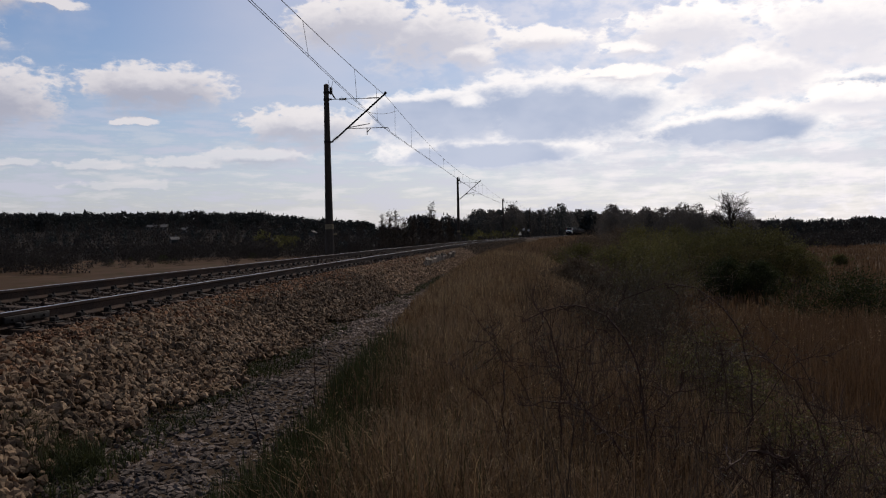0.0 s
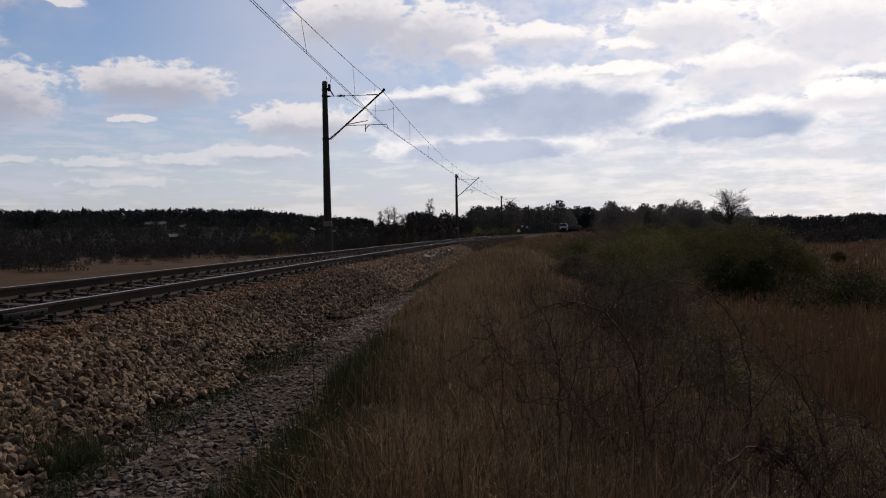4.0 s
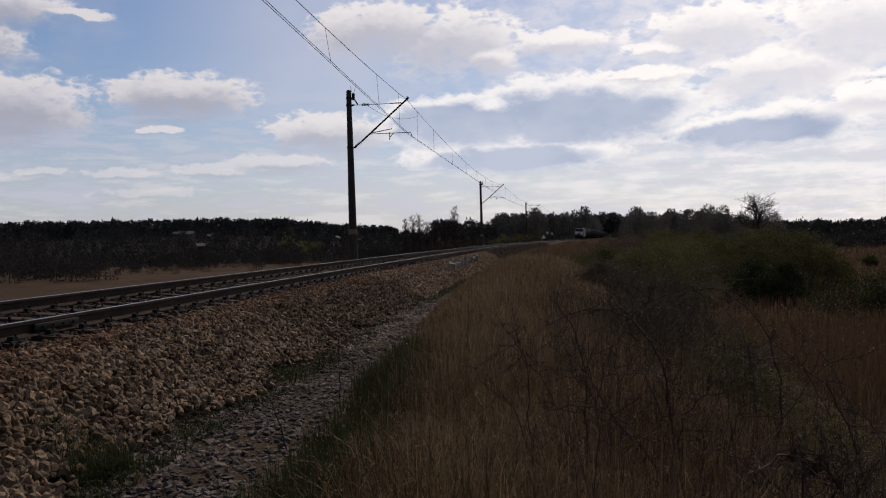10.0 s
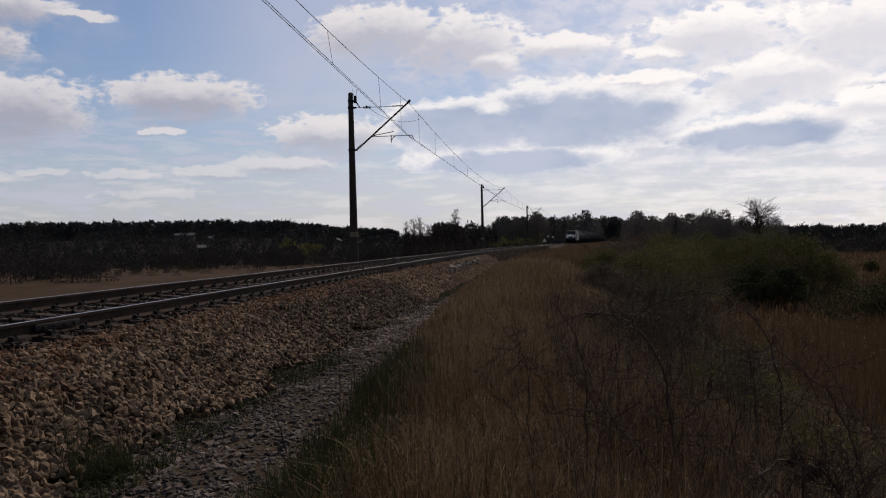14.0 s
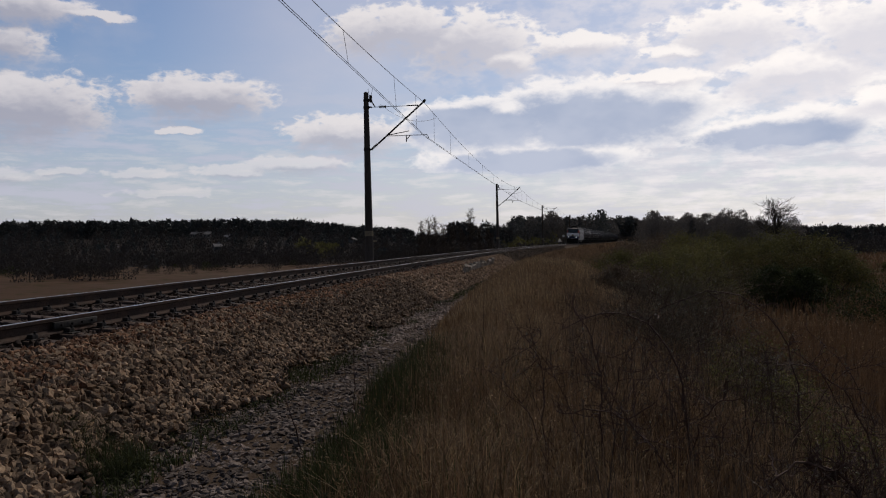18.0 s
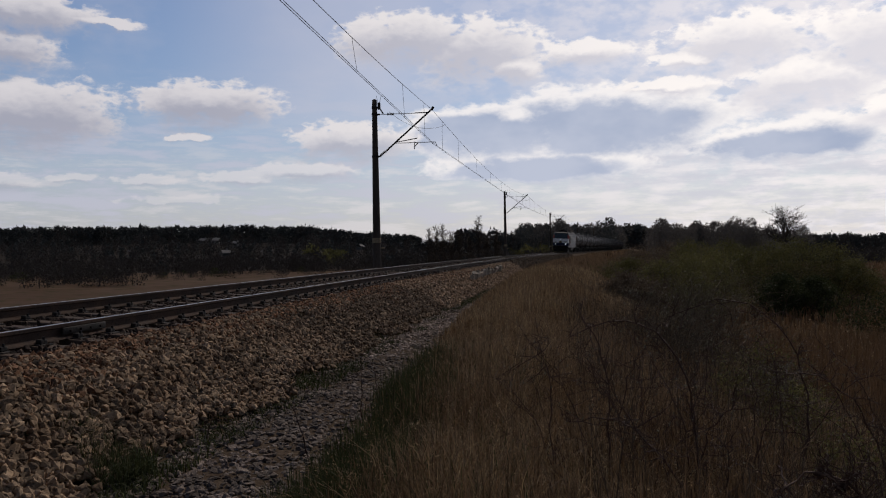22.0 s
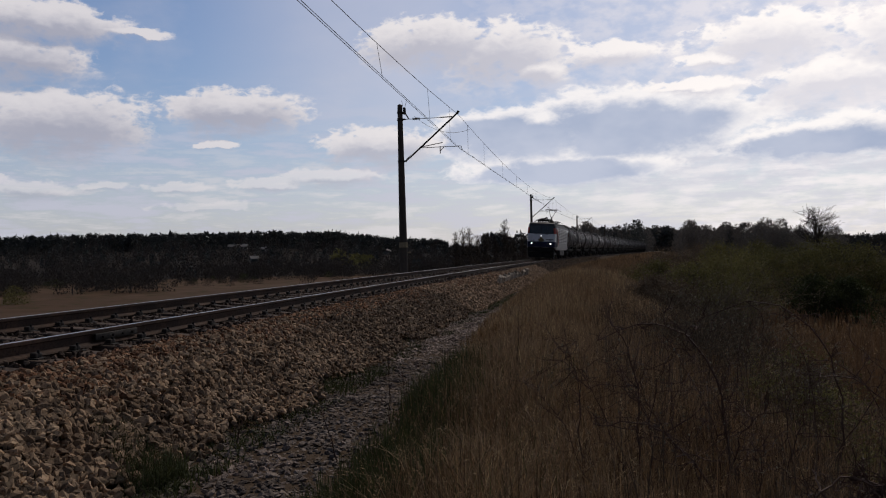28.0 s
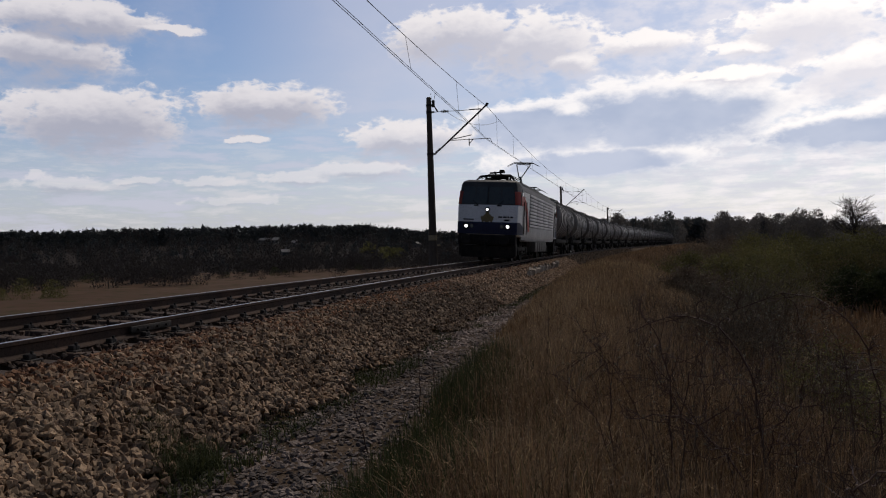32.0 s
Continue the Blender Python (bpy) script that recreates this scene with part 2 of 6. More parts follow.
M_MEADOW = surface("bleached_meadow", ((0.098, 0.060, 0.038), (0.130, 0.083, 0.054), (0.060, 0.053, 0.024)), 0.95, 0.05, 0.5, 0.3, spec=0.03)
M_LITTER = surface("forest_litter", ((0.040, 0.033, 0.028), (0.055, 0.045, 0.037), (0.030, 0.026, 0.022)), 0.95, 0.1, 1.5, 0.3, spec=0.03)
M_GRAVEL = surface("gravel_bed", ((0.078, 0.053, 0.035), (0.112, 0.080, 0.055), (0.047, 0.032, 0.021)), 0.95, 1.4, 22.0, 0.9, spec=0.05)
M_DRY = leaf("dry_grass", ((0.195, 0.117, 0.061), (0.275, 0.184, 0.107), (0.10, 0.060, 0.032)), 0.65)
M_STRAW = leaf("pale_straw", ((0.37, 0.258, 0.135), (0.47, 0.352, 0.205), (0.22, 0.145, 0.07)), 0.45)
M_GREEN = leaf("green_grass", ((0.048, 0.056, 0.020), (0.066, 0.074, 0.028), (0.052, 0.048, 0.019)), 0.45)
M_REED = leaf("reed", ((0.175, 0.100, 0.051), (0.225, 0.140, 0.078), (0.12, 0.069, 0.035)), 0.4)
M_BARK = surface("dark_bark", ((0.035, 0.028, 0.023), (0.055, 0.045, 0.037), (0.025, 0.02, 0.017)), 0.9, 5, 40, 0.4, island=0.2)
M_BRAMBLE = surface("bramble_bark", ((0.062, 0.032, 0.023), (0.098, 0.056, 0.040), (0.036, 0.020, 0.015)), 0.7, 8, 60, 0.3, spec=0.22, island=0.3)
M_TWIG = leaf("grey_twigs", ((0.070, 0.050, 0.036), (0.096, 0.072, 0.053), (0.050, 0.036, 0.027)), 0.35)
M_WILLOW = leaf("willow_leaf", ((0.120, 0.110, 0.036), (0.155, 0.142, 0.046), (0.082, 0.069, 0.028)), 0.4)
M_OLIVE = leaf("olive_leaf", ((0.165, 0.148, 0.050), (0.20, 0.18, 0.064), (0.115, 0.098, 0.038)), 0.4)
M_DARKLEAF = leaf("dark_willow_leaf", ((0.040, 0.049, 0.015), (0.055, 0.065, 0.020), (0.030, 0.032, 0.013)), 0.4)
M_BROWNTWIG = leaf("brown_twigs", ((0.128, 0.092, 0.060), (0.172, 0.126, 0.084), (0.085, 0.060, 0.040)), 0.4)
M_CATKIN = leaf("catkin", ((0.17, 0.160, 0.11), (0.23, 0.215, 0.15), (0.12, 0.11, 0.07)), 0.4)
# a bluish tint of distance haze is mixed into the needle colour
M_PINE = leaf("pine_needles", ((0.036, 0.041, 0.042), (0.048, 0.053, 0.051), (0.030, 0.034, 0.035)), 0.2)
M_WOODS = leaf("bare_wood_crowns", ((0.040, 0.034, 0.031), (0.050, 0.043, 0.038), (0.033, 0.028, 0.026)), 0.15)
# haze over the trees along the line is mixed into these paler crowns
M_HAZECOPSE = leaf("hazed_copse_crowns", ((0.135, 0.118, 0.104), (0.17, 0.15, 0.132), (0.105, 0.092, 0.082)), 0.2)
M_HAZEPINE = leaf("hazed_pine_needles", ((0.070, 0.074, 0.070), (0.090, 0.094, 0.086), (0.056, 0.060, 0.058)), 0.2)
M_RAILSIDE = surface("rusty_rail_side", ((0.045, 0.028, 0.021), (0.075, 0.042, 0.028), (0.026, 0.018, 0.015)), 0.8, 2.0, 30, 0.3, metal=0.0, spec=0.2)
M_RAILTOP = surface("polished_rail_head", ((0.46, 0.445, 0.43), (0.54, 0.525, 0.51), (0.36, 0.34, 0.32)), 0.36, 1.0, 12, 0.01, metal=1.0, spec=0.5, streak=(1, 0.2, 1))
M_SLEEPER = surface("sleeper_concrete", ((0.070, 0.046, 0.033), (0.105, 0.07, 0.05), (0.045, 0.03, 0.022)), 0.9, 3.0, 30, 0.4, obj=0.25)
M_IRON = surface("dark_iron", ((0.03, 0.027, 0.025), (0.05, 0.04, 0.034), (0.02, 0.018, 0.017)), 0.7, 4, 40, 0.3, metal=0.4)
M_POLE = surface("mast_concrete", ((0.062, 0.047, 0.036), (0.095, 0.074, 0.056), (0.036, 0.029, 0.023)), 0.85, 1.5, 25, 0.35, streak=(2, 2, 0.3))
M_WIRE = surface("wire_copper", ((0.045, 0.04, 0.037), (0.06, 0.05, 0.045), (0.035, 0.03, 0.03)), 0.6, 2, 20, 0.0, metal=0.5)
M_WHITE = surface("white_board", ((0.62, 0.61, 0.58), (0.7, 0.69, 0.66), (0.5, 0.48, 0.45)), 0.6, 3, 25, 0.1)
M_CONCRETE = surface("old_concrete", ((0.23, 0.19, 0.145), (0.32, 0.275, 0.22), (0.12, 0.095, 0.068)), 0.9, 1.5, 18, 0.5, obj=0.35)


# ---- mesh helpers ----
def add_mesh(name, verts, tris):
    me = bpy.data.meshes.new(name)
    verts, tris = np.asarray(verts, np.float32), np.asarray(tris, np.int32)
    me.vertices.add(len(verts))
    me.vertices.foreach_set("co", verts.ravel())
    me.loops.add(tris.size)
    me.loops.foreach_set("vertex_index", tris.ravel())
    me.polygons.add(len(tris))
    me.polygons.foreach_set("loop_start", np.arange(0, tris.size, 3, dtype=np.int32))
    me.update(calc_edges=True)
    me.shade_flat()
    return me


class Heap:
    """Gathers many small meshes into one."""

    def __init__(self):
        self.v, self.f, self.n = [], [], 0

    def add(self, verts, tris):
        verts = np.asarray(verts, float).reshape(-1, 3)
        self.v.append(verts)
        self.f.append(np.asarray(tris, int).reshape(-1, 3) + self.n)
        self.n += len(verts)

    def mesh(self, name, mat):
        me = add_mesh(name, np.concatenate(self.v), np.concatenate(self.f))
        me.materials.append(mat)
        return me


def tube_data(pts, radii, k=3):
    pts = np.asarray(pts, float)
    radii = np.broadcast_to(np.asarray(radii, float), (len(pts),))
    d = np.gradient(pts, axis=0)
    d /= np.linalg.norm(d, axis=1)[:, None] + 1e-9
    ref = np.where(np.abs(d[:, 2:3]) > 0.9, [[1.0, 0, 0]], [[0, 0, 1.0]])
    a = np.cross(d, ref)
    a /= np.linalg.norm(a, axis=1)[:, None] + 1e-9
    b = np.cross(d, a)
    ang = np.arange(k) * 2 * math.pi / k
    v = pts[:, None] + radii[:, None, None] * (a[:, None] * np.cos(ang)[None, :, None] + b[:, None] * np.sin(ang)[None, :, None])
    f = []
    for i in range(len(pts) - 1):
        for j in range(k):
            p, q, r, s = i * k + j, i * k + (j + 1) % k, (i + 1) * k + (j + 1) % k, (i + 1) * k + j
            f += [(p, q, r), (p, r, s)]
    return v.reshape(-1, 3), np.array(f)


def part(name, bm, mat, parent, label="", smooth=True, at=None):
    me = bpy.data.meshes.new(name)
    bmesh.ops.recalc_face_normals(bm, faces=bm.faces)
    bm.to_mesh(me)
    bm.free()
    if smooth:
        me.shade_smooth()
        me.set_sharp_from_angle(angle=radians(35))
    me.materials.append(mat)
    return child(name, me, parent, label, at)


def child(name, me, parent, label="", at=None):
    ob = new(name, me)
    ob.parent = parent
    if at is not None:
        ob.matrix_basis = at
    return tagged(ob, label) if label else ob


def thing(name, label, category, group="", kind="", at=None):
    ob = new(name)
    ob.empty_display_size = 0.2
    if at is not None:
        ob.matrix_basis = at
    return tagged(ob, label, category, group, kind)


def box(bm, c, s, bevel=0.0, turn=None):
    m = Matrix.Translation(c) @ (turn or Matrix()) @ Matrix.Diagonal((*s, 1))
    r = bmesh.ops.create_cube(bm, size=1.0, matrix=m)
    if bevel:
        edges = list({e for v in r["verts"] for e in v.link_edges})
        bmesh.ops.bevel(bm, geom=edges, offset=bevel, segments=2, affect="EDGES", profile=0.5)
    return bm


def rod(bm, p, q, r, r2=None, seg=8):
    p, q = Vector(p), Vector(q)
    d = q - p
    m = Matrix.Translation((p + q) / 2) @ d.to_track_quat("Z", "Y").to_matrix().to_4x4()
    bmesh.ops.create_cone(bm, cap_ends=True, segments=seg, radius1=r, radius2=r if r2 is None else r2, depth=d.length, matrix=m)
    return bm


def bag():
    return bmesh.new()


# ---- ground ----
def smooth01(v):
    v = np.clip(v, 0, 1)
    return v * v * (3 - 2 * v)


def waves(x, y, s, seed):
    r = np.random.RandomState(seed)
    z = 0
    for i in range(5):
        a, p = r.uniform(0, 6.28), r.uniform(0, 6.28)
        k = s * (1.0 + 0.7 * i)
        z = z + np.sin((x * math.cos(a) + y * math.sin(a)) * k + p) / (1 + 0.6 * i)
    return z / 2.2


def across(x, y):
    s = track_slope(y)
    return (x - track_x(y)) / np.sqrt(1 + s * s)


FIELD = -2.8


def ground_z(x, y):
    """Embankment with the trodden path on its shoulder, low meadows beside it, wooded rises far off."""
    x, y = np.asarray(x, float), np.asarray(y, float)
    u = across(x, y)
    bank = np.interp(u, [-15, -13, -4.4, -3.4, -2.3, -1.9, 1.45, 2.75, 3.2, 5.2, 6.8, 8.2, 12.6, 15.0],
                     [0, 0.05, 0.90, 0.98, 1.20, 1.20, 1.19, 0.985, 0.985, 1.0, 0.97, 0.82, 0.06, 0]) * -FIELD + FIELD
    d = np.hypot(x, y)
    z = bank + waves(x, y, 1.9, 1) * 0.03 * (np.abs(u - 1) > 2) + waves(x, y, 0.25, 2) * 0.22 * smooth01((np.abs(u) - 12) / 15)
    side = np.degrees(np.arctan2(x, np.maximum(y, 1.0)))
    rise = smooth01((d - 230) / 420) * (3.2 + 9.0 * smooth01((-side - 4) / 12) + 1.6 * waves(x, y, 0.006, 4)) * (x < track_x(y))
    rise = rise + smooth01((d - 700) / 700) * 5 * (x >= track_x(y))
    return z + rise * smooth01((np.abs(u) - 40) / 60)


def spaced(lo, hi, fine, grow):
    v, s = [0.0], fine
    while v[-1] < hi:
        v.append(v[-1] + s)
        s *= grow
    w, s = [0.0], fine
    while w[-1] > lo:
        w.append(w[-1] - s)
        s *= grow
    return np.array(sorted(set(v + w)))


def build_ground():
    # rows follow the track, so that the bank keeps its edges
    ys = np.concatenate([spaced(-4500, 0, 1.2, 1.09)[:-1], np.arange(0, 60, 0.5), 60 + spaced(0, 4500, 0.6, 1.045)[0:]])
    us = np.concatenate([-16 + spaced(-4500, 0, 0.5, 1.10)[:-1], np.arange(-16, 18, 0.25), 18 + spaced(0, 4500, 0.5, 1.10)])
    U, Y = np.meshgrid(us, ys)
    X = U * np.sqrt(1 + track_slope(Y) ** 2) + track_x(np.clip(Y, -60, 800))
    Z = ground_z(X, Y)
    n, m = X.shape
    i = (np.arange(n - 1)[:, None] * m + np.arange(m - 1)[None]).ravel()
    tris = np.concatenate([np.stack([i, i + 1, i + m + 1], 1), np.stack([i, i + m + 1, i + m], 1)])
    me = add_mesh("ground", np.stack([X, Y, Z], 2).reshape(-1, 3), tris)
    me.shade_smooth()
    me.materials.append(M_SOIL)
    me.materials.append(M_GRAVEL)
    uc = across(X, Y).ravel()
    c = uc[tris].mean(1)
    yc = Y.ravel()[tris].mean(1)
    edge = np.interp(yc, [0, 6, 16, 26, 48], [4.7, 4.45, 3.8, 3.35, 2.9])
    me.materials.append(M_MEADOW)
    me.materials.append(M_LITTER)
    wooded = (np.hypot(X, Y).ravel()[tris].mean(1) > 215) & (np.abs(c) > 40)
    bed = ((c > -3.2) & (c < edge) & (yc < 420)).astype(np.int32)
    me.polygons.foreach_set("material_index", np.where(wooded, 3, bed + 2 * (((c < -13) | (c > 45)) & (yc > 10) & (yc < 330))))
    tagged(new("ground", me), "dark soil of the railway bank and brown meadows", "ground", kind="structure")


build_ground()


# ---- the track ----
def track_frame(y, off=0.0, up=0.0):
    s = float(track_slope(y))
    f = Vector((s, 1, 0)).normalized()
    r = Vector((f.y, -f.x, -CANT)).normalized()
    m = Matrix((r, f, r.cross(f))).transposed().to_4x4()
    return Matrix.Translation(on_track(y, off, up)) @ m


RAIL_SHAPE = [(-0.036, 0.0), (-0.03, 0.003), (-0.010, 0.004), (0.020, 0.004), (0.03, 0.003), (0.036, 0.0), (0.036, -0.03), (0.012, -0.045), (0.009, -0.12),
              (0.062, -0.145), (0.07, -0.158), (-0.07, -0.158), (-0.062, -0.145), (-0.009, -0.12), (-0.012, -0.045), (-0.036, -0.03)]


def build_track():
    ys = np.concatenate([np.arange(-45, 60, 1.0), np.arange(60, 210, 3.0), np.arange(210, 760, 20.0)])
    track = thing("railway_track", "single railway track with rusty rails on sleepers in ballast", "railway track", kind="structure")
    for side in (-0.7525, 0.7525):
        n = len(RAIL_SHAPE)
        v, top, rest = [], [], []
        for i, y in enumerate(ys):
            m = track_frame(float(y), side, 0.0)
            v += [m @ Vector((a, 0, b)) for a, b in RAIL_SHAPE]
            if i:
                for j in range(n):
                    p, q, r, s = (i - 1) * n + j, (i - 1) * n + (j + 1) % n, i * n + (j + 1) % n, i * n + j
                    (top if j == 2 else rest).extend([(p, q, r), (p, r, s)])
        me = add_mesh("rail", np.array([tuple(x) for x in v]), np.array(rest + top))
        me.materials.append(M_RAILSIDE)
        me.materials.append(M_RAILTOP)
        me.polygons.foreach_set("material_index", np.array([0] * len(rest) + [1] * len(top), np.int32))
        child("rail", me, track, "worn steel rail, rusty sides and shining top")
    bm = box(bag(), (0, 0, -0.075), (2.6, 0.24, 0.15), 0.02)
    bm.to_mesh(sl := bpy.data.meshes.new("sleeper"))
    sl.materials.append(M_SLEEPER)
    bm = box(bag(), (0, 0, 0.006), (0.36, 0.16, 0.012))
    for s in (-1, 1):
        box(bm, (s * 0.095, 0, 0.035), (0.07, 0.10, 0.05), 0.012)
        rod(bm, (s * 0.12, 0, 0.01), (s * 0.12, 0, 0.085), 0.014, seg=6)
    bm.to_mesh(ch := bpy.data.meshes.new("fastening"))
    ch.materials.append(M_IRON)
    y = -6.0
    i = 0
    while y < 165 and i < 290:
        ob = child("sleeper", sl, track, "", track_frame(y, random.uniform(-0.02, 0.02), -0.17) @ pose(0, 0, 0, 0, 0, random.uniform(-1, 1)))
        if y < 70:
            for s in (-0.7525, 0.7525):
                child("fastening", ch, ob, "", pose(s, 0, 0.0))
        y += 0.6
        i += 1
    # an old rail joint with its fish plates
    bm = box(bag(), (0.045, 0, -0.075), (0.03, 0.8, 0.075), 0.008)
    for k in range(4):
        rod(bm, (0.05, -0.28 + k * 0.187, -0.075), (0.085, -0.28 + k * 0.187, -0.075), 0.017, seg=6)
    part("fish_plate", bm, M_IRON, track, "bolted rail joint plate", at=track_frame(8.6, 0.7525))


build_track()

# ---- overhead line ----
MASTS = (-23.4, 36.8, 96.9, 157.0, 217.1, 277.2)
STAGGER, CONTACT_H, CARRIER_H, MAST_H, MAST_OFF = 0.12, 5.75, 7.33, 7.9, -2.674


def build_mast(y, near):
    base = on_track(y, MAST_OFF)
    foot = float(ground_z(base.x, base.y)) - RAIL
    s = float(track_slope(y))
    at = Matrix.Translation((base.x, base.y, RAIL)) @ pose(0, 0, 0, 0, 0, -math.degrees(math.atan(s)))
    mast = thing("catenary_mast", "tapered dark concrete overhead line mast with a slanted bracket", "mast", "overhead line masts", at=at)
    arm = -MAST_OFF + STAGGER
    bm = bag()
    h0 = foot - 0.6
    rod(bm, (0, 0, h0), (0, 0, MAST_H), 0.215, 0.115, 20)
    part("pole", bm, M_POLE, mast)
    bm = rod(bag(), (0, 0, MAST_H), (0, 0, MAST_H + 0.05), 0.12, 0.06, 16)
    part("cap", bm, M_IRON, mast)
    for h, w in ((7.22, 0.145), (5.22, 0.165), (7.55, 0.14)):
        bm = rod(bag(), (0, 0, h - 0.05), (0, 0, h + 0.05), w, seg=16)
        box(bm, (w + 0.05, 0, h), (0.12, 0.09, 0.07))
        part("collar", bm, M_IRON, mast)
    # slanted bracket tube from the lower collar to the carrier wire
    bm = rod(bag(), (0.55, 0, 5.48), (arm, 0, CARRIER_H + 0.05), 0.042, seg=10)
    rod(bm, (arm - 0.04, 0, CARRIER_H), (arm + 0.06, 0, CARRIER_H + 0.14), 0.06, seg=8)
    part("bracket_tube", bm, M_IRON, mast)
    bm = rod(bag(), (0.2, 0, 5.22), (0.55, 0, 5.48), 0.03, seg=10)
    for k in range(5):
        q = 0.27 + k * 0.055
        rod(bm, (q, 0, 5.22 + (q - 0.2) * 0.743), (q + 0.02, 0, 5.235 + (q - 0.2) * 0.743), 0.07, seg=12)
    part("insulator", bm, M_IRON, mast, "ribbed dark insulator")
    # level tie rod at the top with its insulator
    bm = rod(bag(), (0.15, 0, 7.22), (arm - 0.22, 0, 7.20), 0.014, seg=6)
    box(bm, (arm - 0.55, 0, 7.215), (0.55, 0.03, 0.045))
    part("tie_rod", bm, M_IRON, mast)
    bm = bag()
    for k in range(6):
        rod(bm, (0.62 + k * 0.06, 0, 7.215), (0.645 + k * 0.06, 0, 7.215), 0.06, seg=12)
    part("insulator", bm, M_IRON, mast, "ribbed dark insulator")
    # registration arm that holds the contact wires aside
    t0 = (5.82 - 5.48) / (CARRIER_H - 5.48)
    jx = 0.55 + t0 * (arm - 0.55)
    bm = rod(bag(), (jx, 0, 5.82), (arm + 0.12, 0, CONTACT_H + 0.06), 0.016, seg=6)
    rod(bm, (arm + 0.12, 0, CONTACT_H + 0.06), (arm + 0.2, 0, CONTACT_H - 0.12), 0.014, seg=6)
    rod(bm, (arm + 0.02, 0, CONTACT_H + 0.06), (arm, 0, CONTACT_H), 0.012, seg=6)
    part("registration_arm", bm, M_IRON, mast)
    bm = rod(bag(), (jx + 0.05, 0, 5.86), (arm - 0.75, 0, 6.02), 0.02, seg=6)
    rod(bm, (jx + 0.95, 0, 5.85), (jx + 0.95, 0, 5.5), 0.022, seg=6)
    rod(bm, (jx + 0.95, 0, 5.62), (jx + 1.15, 0, 5.82), 0.018, seg=6)
    part("support_arm", bm, M_IRON, mast)
    # horn gap device beside the mast head
    bm = box(bag(), (0.22, 0, 7.62), (0.13, 0.13, 0.34), 0.03)
    rod(bm, (0.16, 0, 7.75), (0.1, 0, 8.12), 0.009, seg=5)
    rod(bm, (0.24, 0, 7.75), (0.33, 0, 8.1), 0.009, seg=5)
    rod(bm, (0.26, 0, 7.5), (0.42, 0, 7.24), 0.03, seg=6)
    part("surge_arrester", bm, M_IRON, mast)
    if near:
        # painted band and plates low on the mast
        bm = rod(bag(), (0, 0, 1.10), (0, 0, 1.34), 0.205, 0.2025, 20)
        part("painted_band", bm, M_BAND, mast, "faded white warning band")
        bm = box(bag(), (0.11, -0.18, 1.2), (0.16, 0.015, 0.2), 0.004)
        part("number_plate", bm, M_BAND, mast, "small faded plate")
        bm = box(bag(), (0.29, -0.02, 0.86), (0.16, 0.04, 0.07), 0.01)
        part("plate", bm, M_BAND, mast, "small faded plate")
    return mast


M_BAND = surface("faded_band", ((0.26, 0.20, 0.11), (0.34, 0.27, 0.17), (0.14, 0.11, 0.075)), 0.8, 3, 25, 0.2)
for my in MASTS:
    build_mast(my, True)


def build_wires():
    fore, hang = [], []
    carrier = []
    left, right = [], []
    for a, b in zip(MASTS[:-1], MASTS[1:]):
        for k in range(25):
            q = k / 24
            y = a + (b - a) * q
            sag = 1 - (2 * q - 1) ** 2
            # the wires run straight from mast to mast, the track bends below
            pa, pb = on_track(a, 1.15 if a < 0 else STAGGER), on_track(b, STAGGER)
            p = pa.lerp(pb, q)
            pc = on_track(a, 0.6 if a < 0 else STAGGER).lerp(pb, q)
            carrier.append((pc.x, pc.y, RAIL + CARRIER_H - 0.85 * sag))
            left.append((p.x - 0.032, p.y, RAIL + CONTACT_H - 0.04 * sag))
            right.append((p.x + 0.032, p.y, RAIL + CONTACT_H - 0.04 * sag))
            if k in (3, 6, 9, 12, 15, 18, 21) or (k in (1, 23)):
                hang.append(((p.x, p.y, RAIL + CONTACT_H - 0.04 * sag), (pc.x, pc.y, RAIL + CARRIER_H - 0.85 * sag)))
    line = thing("overhead_line", "thin dark contact and carrier wires with droppers", "overhead wire")
    for name, pts, r in (("carrier_wire", carrier, 0.010), ("contact_wire", left, 0.008), ("contact_wire", right, 0.008)):
        h = Heap()
        h.add(*tube_data(pts, r, 5))
        child(name, h.mesh(name, M_WIRE), line)
    for p, q in hang:
        h = Heap()
        h.add(*tube_data([p, q], 0.006, 4))
        child("dropper", h.mesh("dropper", M_WIRE), line)
    # slack jumper from the mast insulator to the carrier wire
    for y in MASTS[1:4]:
        a = on_track(y, MAST_OFF + 0.7, 7.2)
        b = Vector(on_track(y + 3.4, STAGGER, CARRIER_H - 0.20))
        pts = [a.lerp(b, k / 12) - Vector((0, 0, 0.42 * (1 - (k / 6 - 1) ** 2))) for k in range(13)]
        h = Heap()
        h.add(*tube_data(pts, 0.008, 4))
        child("jumper", h.mesh("jumper", M_WIRE), line)


build_wires()

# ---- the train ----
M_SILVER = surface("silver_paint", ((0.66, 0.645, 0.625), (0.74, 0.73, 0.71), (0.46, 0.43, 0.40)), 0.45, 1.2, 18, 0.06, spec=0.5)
M_GRILLE = surface("grille_metal", ((0.55, 0.54, 0.525), (0.64, 0.625, 0.61), (0.38, 0.36, 0.34)), 0.5, 2, 25, 0.1, metal=0.0)
M_NAVY = surface("navy_paint", ((0.018, 0.025, 0.075), (0.025, 0.032, 0.095), (0.015, 0.018, 0.05)), 0.45, 1.5, 18, 0.05)
M_RED = surface("red_paint", ((0.50, 0.06, 0.04), (0.56, 0.085, 0.05), (0.38, 0.05, 0.035)), 0.45, 1.5, 18, 0.05)
